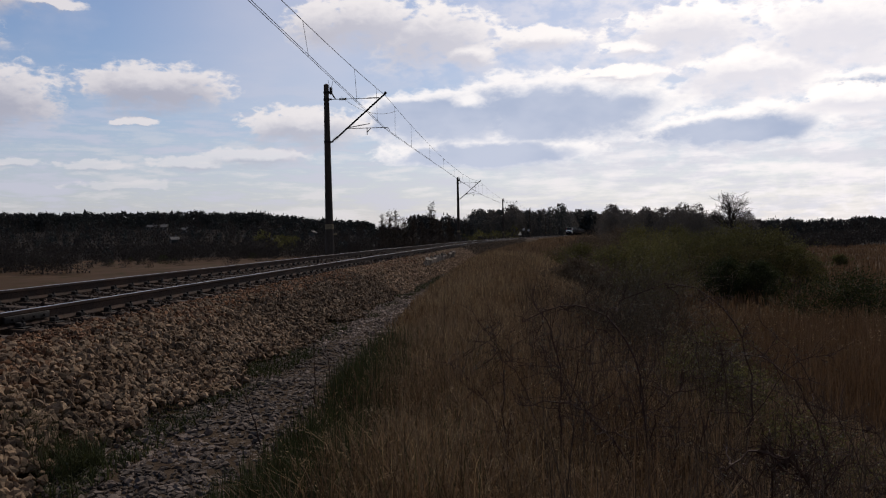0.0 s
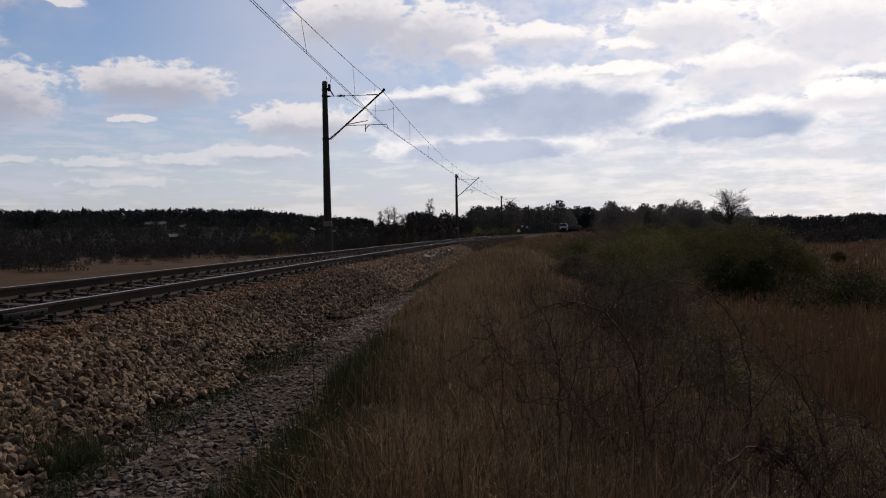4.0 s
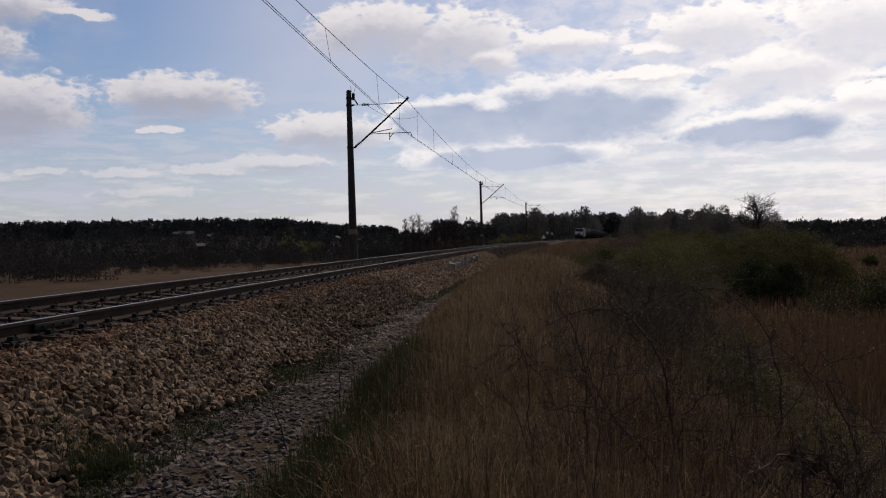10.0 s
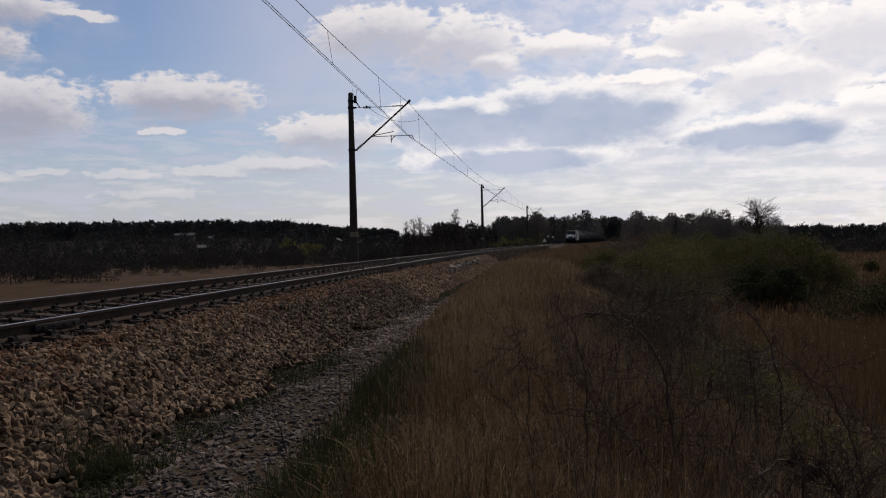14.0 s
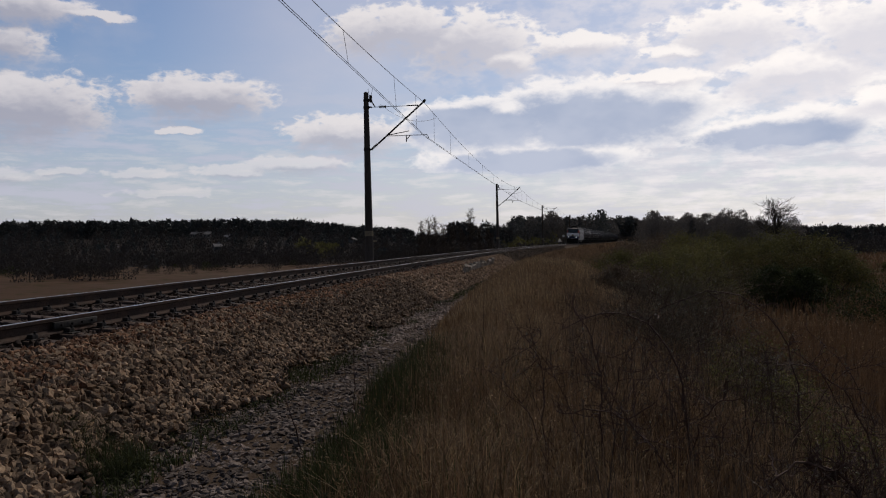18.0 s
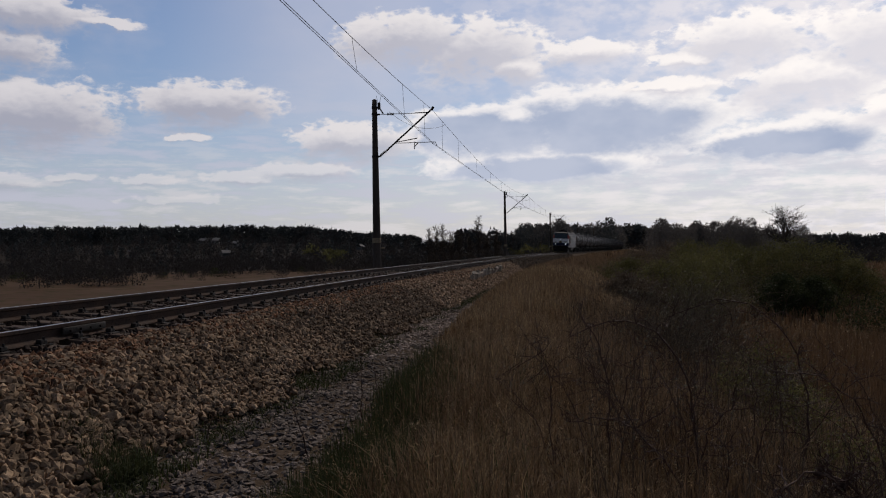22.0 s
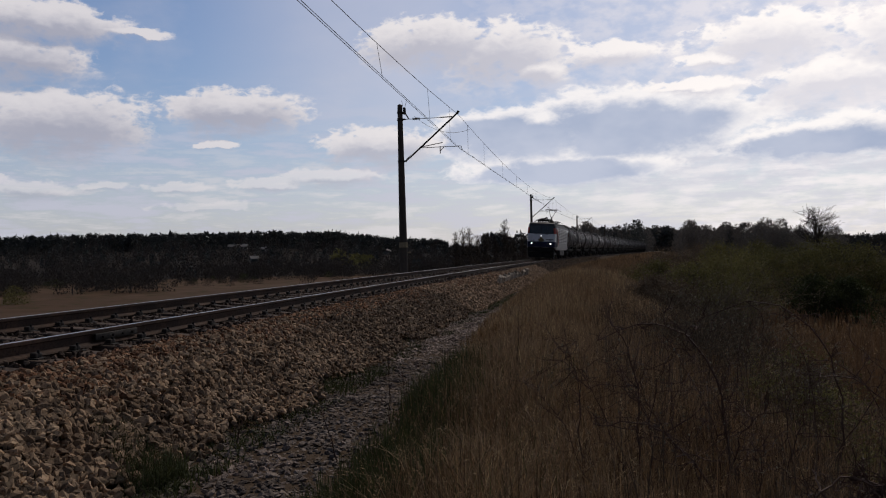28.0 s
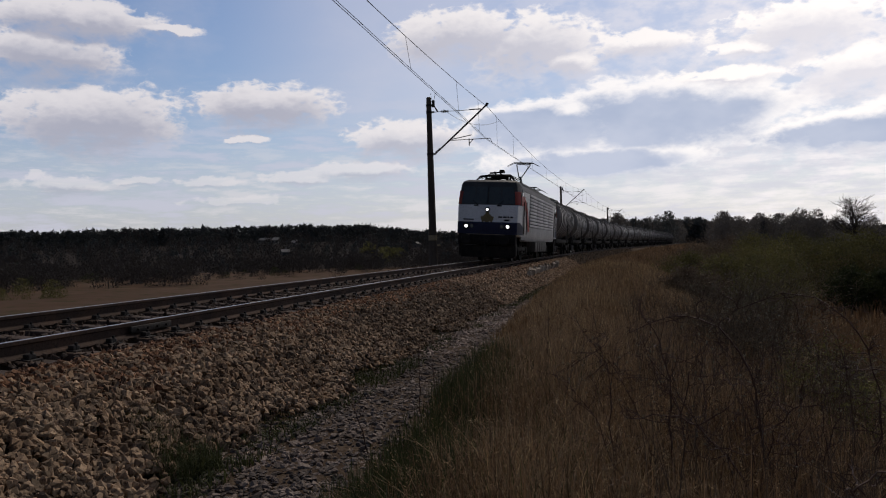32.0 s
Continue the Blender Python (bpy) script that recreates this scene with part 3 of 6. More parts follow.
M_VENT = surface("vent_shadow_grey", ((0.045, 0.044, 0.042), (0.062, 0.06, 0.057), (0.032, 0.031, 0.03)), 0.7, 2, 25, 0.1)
M_ROOF = surface("roof_grey", ((0.036, 0.036, 0.036), (0.052, 0.05, 0.049), (0.026, 0.025, 0.024)), 0.65, 1.5, 20, 0.15)
M_UNDER = surface("underframe_black", ((0.015, 0.0145, 0.014), (0.028, 0.025, 0.022), (0.01, 0.01, 0.01)), 0.8, 3, 30, 0.3, spec=0.12)
# flanks, doors and sills are painted darker than the silver cab front
M_SIDE = surface("darker_side_paint", ((0.34, 0.328, 0.312), (0.42, 0.406, 0.388), (0.22, 0.205, 0.19)), 0.5, 1.2, 18, 0.06, spec=0.4)
M_TANK = surface("tank_paint", ((0.40, 0.375, 0.34), (0.72, 0.69, 0.65), (0.20, 0.182, 0.16)), 0.45, 0.9, 4.0, 0.08, spec=0.5, obj=0.35, streak=(1, 2.2, 0.2))
M_DISH = surface("grimy_tank_end", ((0.11, 0.098, 0.085), (0.17, 0.155, 0.138), (0.055, 0.048, 0.042)), 0.7, 1.2, 9.0, 0.1, spec=0.2, obj=0.5)
M_SPILL = surface("oil_spill", ((0.06, 0.052, 0.045), (0.10, 0.09, 0.08), (0.04, 0.035, 0.03)), 0.5, 1.2, 9.0, 0.05, spec=0.4, obj=0.4)
M_BANDS = surface("tank_band", ((0.11, 0.104, 0.096), (0.155, 0.146, 0.135), (0.07, 0.064, 0.059)), 0.6, 0.9, 9.0, 0.08, spec=0.3, obj=0.3)
M_GLASS = surface("cab_glass", ((0.048, 0.056, 0.054), (0.058, 0.066, 0.063), (0.036, 0.042, 0.041)), 0.12, 2, 8, 0.0, spec=0.5)
M_EMBLEM = surface("gold_emblem", ((0.16, 0.12, 0.05), (0.19, 0.145, 0.06), (0.11, 0.085, 0.04)), 0.6, 8, 30, 0.1)
M_LAMP = glow("lamp_glow", (0.93, 0.96, 1.0), 3.2)
M_LAMP_TOP = glow("top_lamp_glow", (0.93, 0.96, 1.0), 2.2)


def slab(bm, ring, y0, y1):
    """Extrude a cross-section (x, z) from y0 to y1."""
    a = [bm.verts.new((x, y0, z)) for x, z in ring]
    b = [bm.verts.new((x, y1, z)) for x, z in ring]
    n = len(ring)
    for i in range(n):
        bm.faces.new((a[i], a[(i + 1) % n], b[(i + 1) % n], b[i]))
    bm.faces.new(a[::-1])
    bm.faces.new(b)
    return bm


def poly(bm, pts):
    bm.faces.new([bm.verts.new(p) for p in pts])
    return bm


def bogie(parent, y, wheelbase, r, wheel):
    bm = bag()
    for s in (-1, 1):
        box(bm, (s * 1.02, y, 0.62), (0.14, wheelbase + 0.9, 0.22), 0.03)
        box(bm, (s * 1.02, y, 0.50), (0.16, 0.7, 0.34), 0.03)
        for e in (-1, 1):
            box(bm, (s * 1.02, y + e * wheelbase / 2, 0.5), (0.22, 0.32, 0.34), 0.05)
            rod(bm, (s * 1.02, y + e * (wheelbase / 2 - 0.34), 0.35), (s * 1.02, y + e * (wheelbase / 2 - 0.34), 0.78), 0.09, seg=10)
    box(bm, (0, y, 0.66), (2.0, 0.5, 0.22), 0.03)
    b = part("bogie", bm, M_UNDER, parent)
    for e in (-1, 1):
        ax = child("wheelset", wheel, b, "", pose(0, y + e * wheelbase / 2, r))
    return b


def wheelset_mesh(r):
    bm = bag()
    for s in (-1, 1):
        rod(bm, (s * 0.69, 0, 0), (s * 0.82, 0, 0), r, seg=26)
        rod(bm, (s * 0.66, 0, 0), (s * 0.70, 0, 0), r + 0.03, seg=26)
        rod(bm, (s * 0.82, 0, 0), (s * 0.86, 0, 0), r * 0.4, r * 0.3, seg=14)
    rod(bm, (-0.95, 0, 0), (0.95, 0, 0), 0.08, seg=10)
    me = bpy.data.meshes.new("wheelset")
    bm.to_mesh(me)
    bm.free()
    me.materials.append(M_UNDER)
    return me


def buffers(parent, y, s):
    for x in (-0.875, 0.875):
        bm = rod(bag(), (x, y, 1.05), (x, y + s * 0.42, 1.05), 0.10, seg=14)
        box(bm, (x, y + s * 0.02, 1.05), (0.36, 0.05, 0.36), 0.02)
        rod(bm, (x, y + s * 0.42, 1.05), (x, y + s * 0.46, 1.05), 0.235, 0.22, 20)
        part("buffer", bm, M_UNDER, parent)
    bm = box(bag(), (0, y + s * 0.18, 1.0), (0.12, 0.36, 0.10), 0.02)
    rod(bm, (0, y + s * 0.3, 0.98), (0, y + s * 0.34, 0.6), 0.03, seg=8)
    part("coupler", bm, M_UNDER, parent)


LOCO_LEN = 19.5


def build_loco():
    """Nose at y = 0, the body behind it along -y; rail level is z = 0."""
    loco = thing("locomotive", "silver electric locomotive with navy band and red stripes", "locomotive")
    L, W = 18.6, 1.46
    n0 = -0.46                       # buffer heads reach y = 0
    lower = [(-W, 1.22), (W, 1.22), (W, 3.38), (1.32, 3.70), (0.95, 3.82), (-0.95, 3.82), (-1.32, 3.70), (-W, 3.38)]
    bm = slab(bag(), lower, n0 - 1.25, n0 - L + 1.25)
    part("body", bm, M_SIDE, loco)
    deck = [(-1.465, 3.385), (1.465, 3.385), (1.325, 3.706), (0.952, 3.826), (-0.952, 3.826), (-1.325, 3.706)]
    part("roof_deck", slab(bag(), deck, n0 - 1.262, n0 - L + 1.262), M_ROOF, loco, "grimy dark roof")

    # cab noses: straight below, raked windscreen above
    def cab(y, s, name):
        bm = bag()
        secs = []
        for z, back, w, tw in ((1.22, 0.12, 1.30, W), (1.32, 0.0, 1.38, W), (2.52, 0.05, 1.40, W), (2.66, 0.10, 1.40, W)):
            secs.append([(-tw, y - s * 1.25, z), (-tw, y - s * (0.42 + back), z), (-w, y - s * (0.10 + back), z), (-0.7, y - s * back, z),
                         (0.7, y - s * back, z), (w, y - s * (0.10 + back), z), (tw, y - s * (0.42 + back), z), (tw, y - s * 1.25, z)])
        vs = [[bm.verts.new(p) for p in sec] for sec in secs]
        for a, b in zip(vs[:-1], vs[1:]):
            for i in range(7):
                bm.faces.new((a[i], a[i + 1], b[i + 1], b[i]))
        bm.faces.new(vs[0][::-1])
        bm.faces.new(vs[-1])
        c = part("cab_front", bm, M_SILVER, loco, "silver cab front panel")
        bm = bag()
        secs = []
        for z, back, w, tw in ((2.66, 0.10, 1.40, W), (3.58, 0.30, 1.29, 1.40), (3.74, 0.38, 1.24, 1.34), (3.84, 0.62, 1.10, 1.20)):
            secs.append([(-tw, y - s * 1.25, z), (-tw, y - s * (0.42 + back) if back < 0.8 else y - s * 1.2, z), (-w, y - s * (0.10 + back), z), (-0.6, y - s * back, z),
                         (0.6, y - s * back, z), (w, y - s * (0.10 + back), z), (tw, y - s * (0.42 + back) if back < 0.8 else y - s * 1.2, z), (tw, y - s * 1.25, z)])
        vs = [[bm.verts.new(p) for p in sec] for sec in secs]
        for a, b in zip(vs[:-1], vs[1:]):
            for i in range(7):
                bm.faces.new((a[i], a[i + 1], b[i + 1], b[i]))
        bm.faces.new(vs[-1])
        part("cab_roof", bm, M_ROOF, loco, "dark grey cab roof and screen surround")
        # windscreen halves
        for k in (-1, 1):
            bm = bag()
            d = 0.055
            p = [(k * 0.035, y - s * (0.125 - d), 2.72), (k * 1.24, y - s * (0.205 - d), 2.72), (k * 1.17, y - s * (0.385 - d), 3.50), (k * 0.035, y - s * (0.295 - d), 3.50)]
            q = [(a, b + s * -0.03, c2) for a, b, c2 in p]
            a = [bm.verts.new(v) for v in p]
            b = [bm.verts.new(v) for v in q]
            bm.faces.new(a)
            bm.faces.new(b[::-1])
            for i in range(4):
                bm.faces.new((a[i], a[(i + 1) % 4], b[(i + 1) % 4], b[i]))
            part("windscreen", bm, M_GLASS, loco, "dark reflecting windscreen half", smooth=False)
            bm = rod(bag(), (k * 0.45, y - s * 0.10, 2.62), (k * 0.72, y - s * 0.14, 2.86), 0.016, seg=5)
            box(bm, (k * 0.55, y - s * 0.08, 2.62), (0.22, 0.05, 0.06), 0.01)
            part("wiper", bm, M_UNDER, loco)
            # red corner panels beside the screen
            bm = bag()
            poly(bm, [(k * 1.27, y - s * 0.175, 2.68), (k * 1.41, y - s * 0.185, 2.68), (k * 1.48, y - s * 0.52, 2.68), (k * 1.455, y - s * 0.66, 3.30), (k * 1.37, y - s * 0.35, 3.30), (k * 1.20, y - s * 0.29, 3.28)])
            bmesh.ops.solidify(bm, geom=bm.faces[:], thickness=0.02)
            part("corner_panel", bm, M_RED, loco, "red corner panel")
            # headlight cluster
            bm = rod(bag(), (k * 0.97, y - s * 0.04, 1.66), (k * 0.97, y + s * 0.035, 1.66), 0.145, seg=20)
            hl = part("headlight", bm, M_UNDER, loco, "round headlight in a dark bezel")
            bm = rod(bag(), (k * 0.97, y + s * 0.03, 1.66), (k * 0.97, y + s * 0.045, 1.66), 0.072, seg=20)
            part("lens", bm, M_LAMP if s > 0 else M_GLASS, hl, "glowing white lens" if s > 0 else "")
            bm = rod(bag(), (k * 0.70, y - s * 0.04, 1.66), (k * 0.70, y + s * 0.03, 1.66), 0.085, seg=16)
            part("tail_light", bm, M_GLASS, loco)
        bm = rod(bag(), (0, y - s * 0.06, 2.44), (0, y + s * 0.0, 2.44), 0.115, seg=20)
        hl = part("headlight", bm, M_UNDER, loco, "upper headlight")
        bm = rod(bag(), (0, y - s * 0.005, 2.44), (0, y + s * 0.012, 2.44), 0.056, seg=20)
        part("lens", bm, M_LAMP_TOP if s > 0 else M_GLASS, hl)
        # navy band wrapped over the lower front
        bm = bag()
        for z0, z1 in ((1.30, 1.86),):
            pts = [(-W - 0.012, y - s * 1.9), (-W - 0.012, y - s * 0.43), (-1.39, y - s * 0.085), (-0.7, y + s * 0.015), (0.7, y + s * 0.015), (1.39, y - s * 0.085), (W + 0.012, y - s * 0.43), (W + 0.012, y - s * 1.9)]
            lo = [bm.verts.new((a, b, z0)) for a, b in pts]
            hi = [bm.verts.new((a, b - s * 0.01, z1 if abs(b - y) < 0.5 else z0 + 0.3)) for a, b in pts]
            for i in range(7):
                bm.faces.new((lo[i], lo[i + 1], hi[i + 1], hi[i]))
        bmesh.ops.solidify(bm, geom=bm.faces[:], thickness=0.008)
        part("navy_band", bm, M_NAVY, loco, "navy blue paint band")
        # emblem and unreadable lettering
        bm = rod(bag(), (0, y - s * 0.03, 2.05), (0, y - s * 0.004, 2.05), 0.21, 0.19, 14)
        for k in (-1, 1):
            box(bm, (k * 0.2, y - s * 0.02, 2.0), (0.16, 0.02, 0.26), 0.005, Matrix.Rotation(radians(k * 18), 4, "Y"))
        box(bm, (0, y - s * 0.03, 2.27), (0.16, 0.02, 0.10), 0.005)
        part("emblem", bm, M_EMBLEM, loco, "dull golden crest emblem")
        for x0, x1, z, h in ((0.52, 0.70, 2.10, 0.07), (0.74, 0.9, 2.10, 0.07), (0.94, 1.02, 2.10, 0.07), (1.06, 1.2, 2.10, 0.07), (0.78, 1.04, 1.96, 0.07), (-0.62, -1.12, 1.97, 0.05)):
            bm = box(bag(), (s * (x0 + x1) / -2, y - s * 0.03 - s * max(0, abs(x0) - 0.6) * 0.13, z), (abs(x1 - x0), 0.03, h))
            part("mark", bm, M_UNDER, loco, "dark painted mark")
        # buffer beam, plough and steps
        bm = box(bag(), (0, y - s * 0.25, 1.06), (2.7, 0.42, 0.50), 0.06)
        part("buffer_beam", bm, M_UNDER, loco)
        bm = bag()
        box(bm, (0, y - s * 0.32, 0.5), (2.5, 0.1, 0.56), 0.03, Matrix.Rotation(radians(-s * 12), 4, "X"))
        for k in (-1, 1):
            box(bm, (k * 1.28, y - s * 0.5, 0.6), (0.12, 0.5, 0.6), 0.03)
        part("plough", bm, M_UNDER, loco)
        buffers(loco, y, s)
        for k in (-1, 1):
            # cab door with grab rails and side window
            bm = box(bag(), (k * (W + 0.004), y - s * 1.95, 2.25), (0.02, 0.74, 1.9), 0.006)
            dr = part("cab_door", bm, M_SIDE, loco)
            bm = box(bag(), (k * (W + 0.016), y - s * 1.95, 2.85), (0.02, 0.5, 0.6), 0.006)
            part("door_window", bm, M_GLASS, dr)
            for e in (-1, 1):
                bm = rod(bag(), (k * (W + 0.05), y - s * 1.95 + e * 0.45, 1.35), (k * (W + 0.05), y - s * 1.95 + e * 0.45, 2.9), 0.018, seg=6)
                part("grab_rail", bm, M_UNDER, loco)
            bm = box(bag(), (k * (W + 0.005), y - s * 1.2, 3.0), (0.02, 0.5, 0.55), 0.01)
            part("side_window", bm, M_GLASS, loco)
            bm = bag()
            for z in (0.45, 0.75, 1.05):
                box(bm, (k * 1.4, y - s * 1.95, z), (0.2, 0.6, 0.03))
            part("step", bm, M_UNDER, loco)
            # slanted red stripe on the flank
            if s < 0:
                continue
            bm = bag()
            poly(bm, [(k * (W + 0.03), y - s * a, z) for a, z in ((0.72, 3.12), (1.9, 3.12), (2.9, 2.6), (3.5, 2.0), (3.75, 1.5), (3.15, 1.5), (2.85, 2.0), (2.2, 2.46), (1.4, 2.7), (0.72, 2.68))])
            bmesh.ops.solidify(bm, geom=bm.faces[:], thickness=0.006)
            part("red_stripe", bm, M_RED, loco, "slanted red stripe")

    cab(n0, 1, "front")
    cab(n0 - L, -1, "rear")
    for k in (-1, 1):
        # ribbed side panels; shade in the rib gaps is painted as dark backing
        for j in range(4):
            y0 = n0 - 3.9 - j * 2.9
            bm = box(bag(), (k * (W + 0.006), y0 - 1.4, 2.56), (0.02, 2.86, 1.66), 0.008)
            g = part("side_panel", bm, M_VENT, loco, "side panel with shade painted dark between its silver ribs")
            for r in range(10):
                bm = box(bag(), (k * (W + 0.022), y0 - 1.4, 1.80 + r * 0.169), (0.04, 2.86, 0.118), 0.015)
                part("rib", bm, M_GRILLE, g)
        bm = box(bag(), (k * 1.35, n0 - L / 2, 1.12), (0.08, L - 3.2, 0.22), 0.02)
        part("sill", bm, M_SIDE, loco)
        bm = bag()
        for j in range(5):
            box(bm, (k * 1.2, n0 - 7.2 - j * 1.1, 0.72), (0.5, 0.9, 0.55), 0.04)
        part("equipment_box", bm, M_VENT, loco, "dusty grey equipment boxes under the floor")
    # roof fairings and equipment
    bm = bag()
    for k in (-1, 1):
        box(bm, (k * 1.08, n0 - L / 2, 3.80), (0.16, L - 5, 0.24), 0.05)
    part("roof_fairing", bm, M_ROOF, loco)
    for j, (y, ln, h) in enumerate(((-7.4, 1.6, 0.28), (-9.2, 1.0, 0.24), (-14.0, 1.6, 0.3))):
        bm = box(bag(), (0, y, 3.8 + h / 2), (1.5, ln, h), 0.06)
        part("roof_box", bm, M_ROOF, loco)
    for j in range(7):
        bm = rod(bag(), (0.35 * (-1) ** j, -4.4 - j * 1.9, 3.74), (0.35 * (-1) ** j, -4.4 - j * 1.9, 4.08), 0.07, 0.05, seg=10)
        part("roof_insulator", bm, M_ROOF, loco)
    bm = bag()
    for k in (-1, 1):
        rod(bm, (k * 1.0, -2.3, 3.84), (k * 0.78, -2.5, 4.12), 0.03, seg=6)
        rod(bm, (k * 0.78, -2.5, 4.12), (k * 0.3, -2.6, 4.2), 0.035, seg=6)
        rod(bm, (k * 1.02, -2.9, 3.98), (k * 0.7, -2.9, 4.16), 0.025, seg=6)
        rod(bm, (k * 0.36, -4.9, 3.98), (k * 0.1, -2.7, 4.36), 0.035, seg=6)
        rod(bm, (k * 0.9, -3.4, 3.8), (k * 0.5, -4.2, 4.2), 0.03, seg=6)
        for y in (-3.1, -4.7):
            for q in range(3):
                rod(bm, (k * 0.6, y, 3.80 + q * 0.09), (k * 0.6, y, 3.85 + q * 0.09), 0.10, 0.07, seg=10)
            rod(bm, (k * 0.6, y, 3.78), (k * 0.6, y, 4.12), 0.045, seg=8)
    rod(bm, (-0.74, -2.9, 4.16), (0.74, -2.9, 4.16), 0.035, seg=6)
    rod(bm, (-0.6, -3.1, 4.13), (-0.6, -4.7, 4.13), 0.03, seg=6)
    rod(bm, (0.6, -3.1, 4.13), (0.6, -4.7, 4.13), 0.03, seg=6)
    rod(bm, (-0.45, -3.5, 4.16), (0.42, -3.6, 4.2), 0.11, seg=12)
    rod(bm, (0.1, -4.3, 4.2), (0.85, -4.35, 4.1), 0.09, seg=10)
    rod(bm, (-0.4, -2.7, 4.36), (0.36, -2.75, 4.3), 0.04, seg=8)
    box(bm, (-0.22, -2.9, 4.40), (0.22, 0.3, 0.15), 0.03)
    box(bm, (0.25, -4.0, 4.24), (0.5, 0.6, 0.16), 0.04)
    part("roof_gear", bm, M_UNDER, loco, "dark folded current collector gear")
    bm = rod(bag(), (0.35, -3.2, 4.1), (0.35, -15.5, 4.1), 0.025, seg=6)
    part("busbar", bm, M_ROOF, loco)

    def pantograph(y, s, top, name):
        p = bag()
        for k in (-1, 1):
            rod(p, (k * 0.5, y - 0.7, 3.9), (k * 0.5, y + 0.7, 3.9), 0.035, seg=6)
            for e in (-1, 1):
                rod(p, (k * 0.5, y + e * 0.6, 3.7), (k * 0.5, y + e * 0.6, 3.92), 0.07, seg=8)
        rod(p, (-0.5, y - 0.6, 3.9), (0.5, y - 0.6, 3.9), 0.035, seg=6)
        rod(p, (-0.5, y + 0.6, 3.9), (0.5, y + 0.6, 3.9), 0.035, seg=6)
        base = part("pantograph", p, M_ROOF, loco, name)
        h = top - 3.95
        kz, ky = 3.95 + h * 0.45, y - s * (1.25 if h > 0.8 else 1.5)
        bm = rod(bag(), (0, y + s * 0.4, 3.95), (0, ky, kz), 0.065, seg=8)
        rod(bm, (0.12, y + s * 0.2, 3.95), (0.1, ky, kz - 0.05), 0.02, seg=6)
        part("lower_arm", bm, M_ROOF, base)
        bm = bag()
        for k in (-1, 1):
            rod(bm, (k * 0.08, ky, kz), (k * 0.42, y, top - 0.1), 0.034, seg=6)
        rod(bm, (-0.42, y, top - 0.1), (0.42, y, top - 0.1), 0.025, seg=6)
        part("upper_arm", bm, M_ROOF, base)
        bm = bag()
        for e in (-0.16, 0.16):
            rod(bm, (-0.56, y + e, top - 0.015), (0.56, y + e, top - 0.015), 0.03, seg=6)
            for k in (-1, 1):
                rod(bm, (k * 0.56, y + e, top - 0.015), (k * 0.98, y + e, top - 0.22), 0.016, seg=6)
        for k in (-1, 1):
            rod(bm, (k * 0.45, y - 0.16, top - 0.03), (k * 0.45, y + 0.16, top - 0.03), 0.02, seg=6)
        part("collector_head", bm, M_ROOF, base)

    pantograph(-3.6, 1, 4.30, "folded pantograph")
    pantograph(-12.0, -1, CONTACT_H - 0.02, "raised pantograph touching the wire")
    pantograph(-14.2, 1, 4.42, "folded pantograph")
    pantograph(-16.6, -1, 4.42, "folded pantograph")
    ws = wheelset_mesh(0.6)
    for y in (n0 - 4.2, n0 - 14.4):
        bogie(loco, y, 2.9, 0.6, ws)
    return loco


WAGON_LEN = 14.0


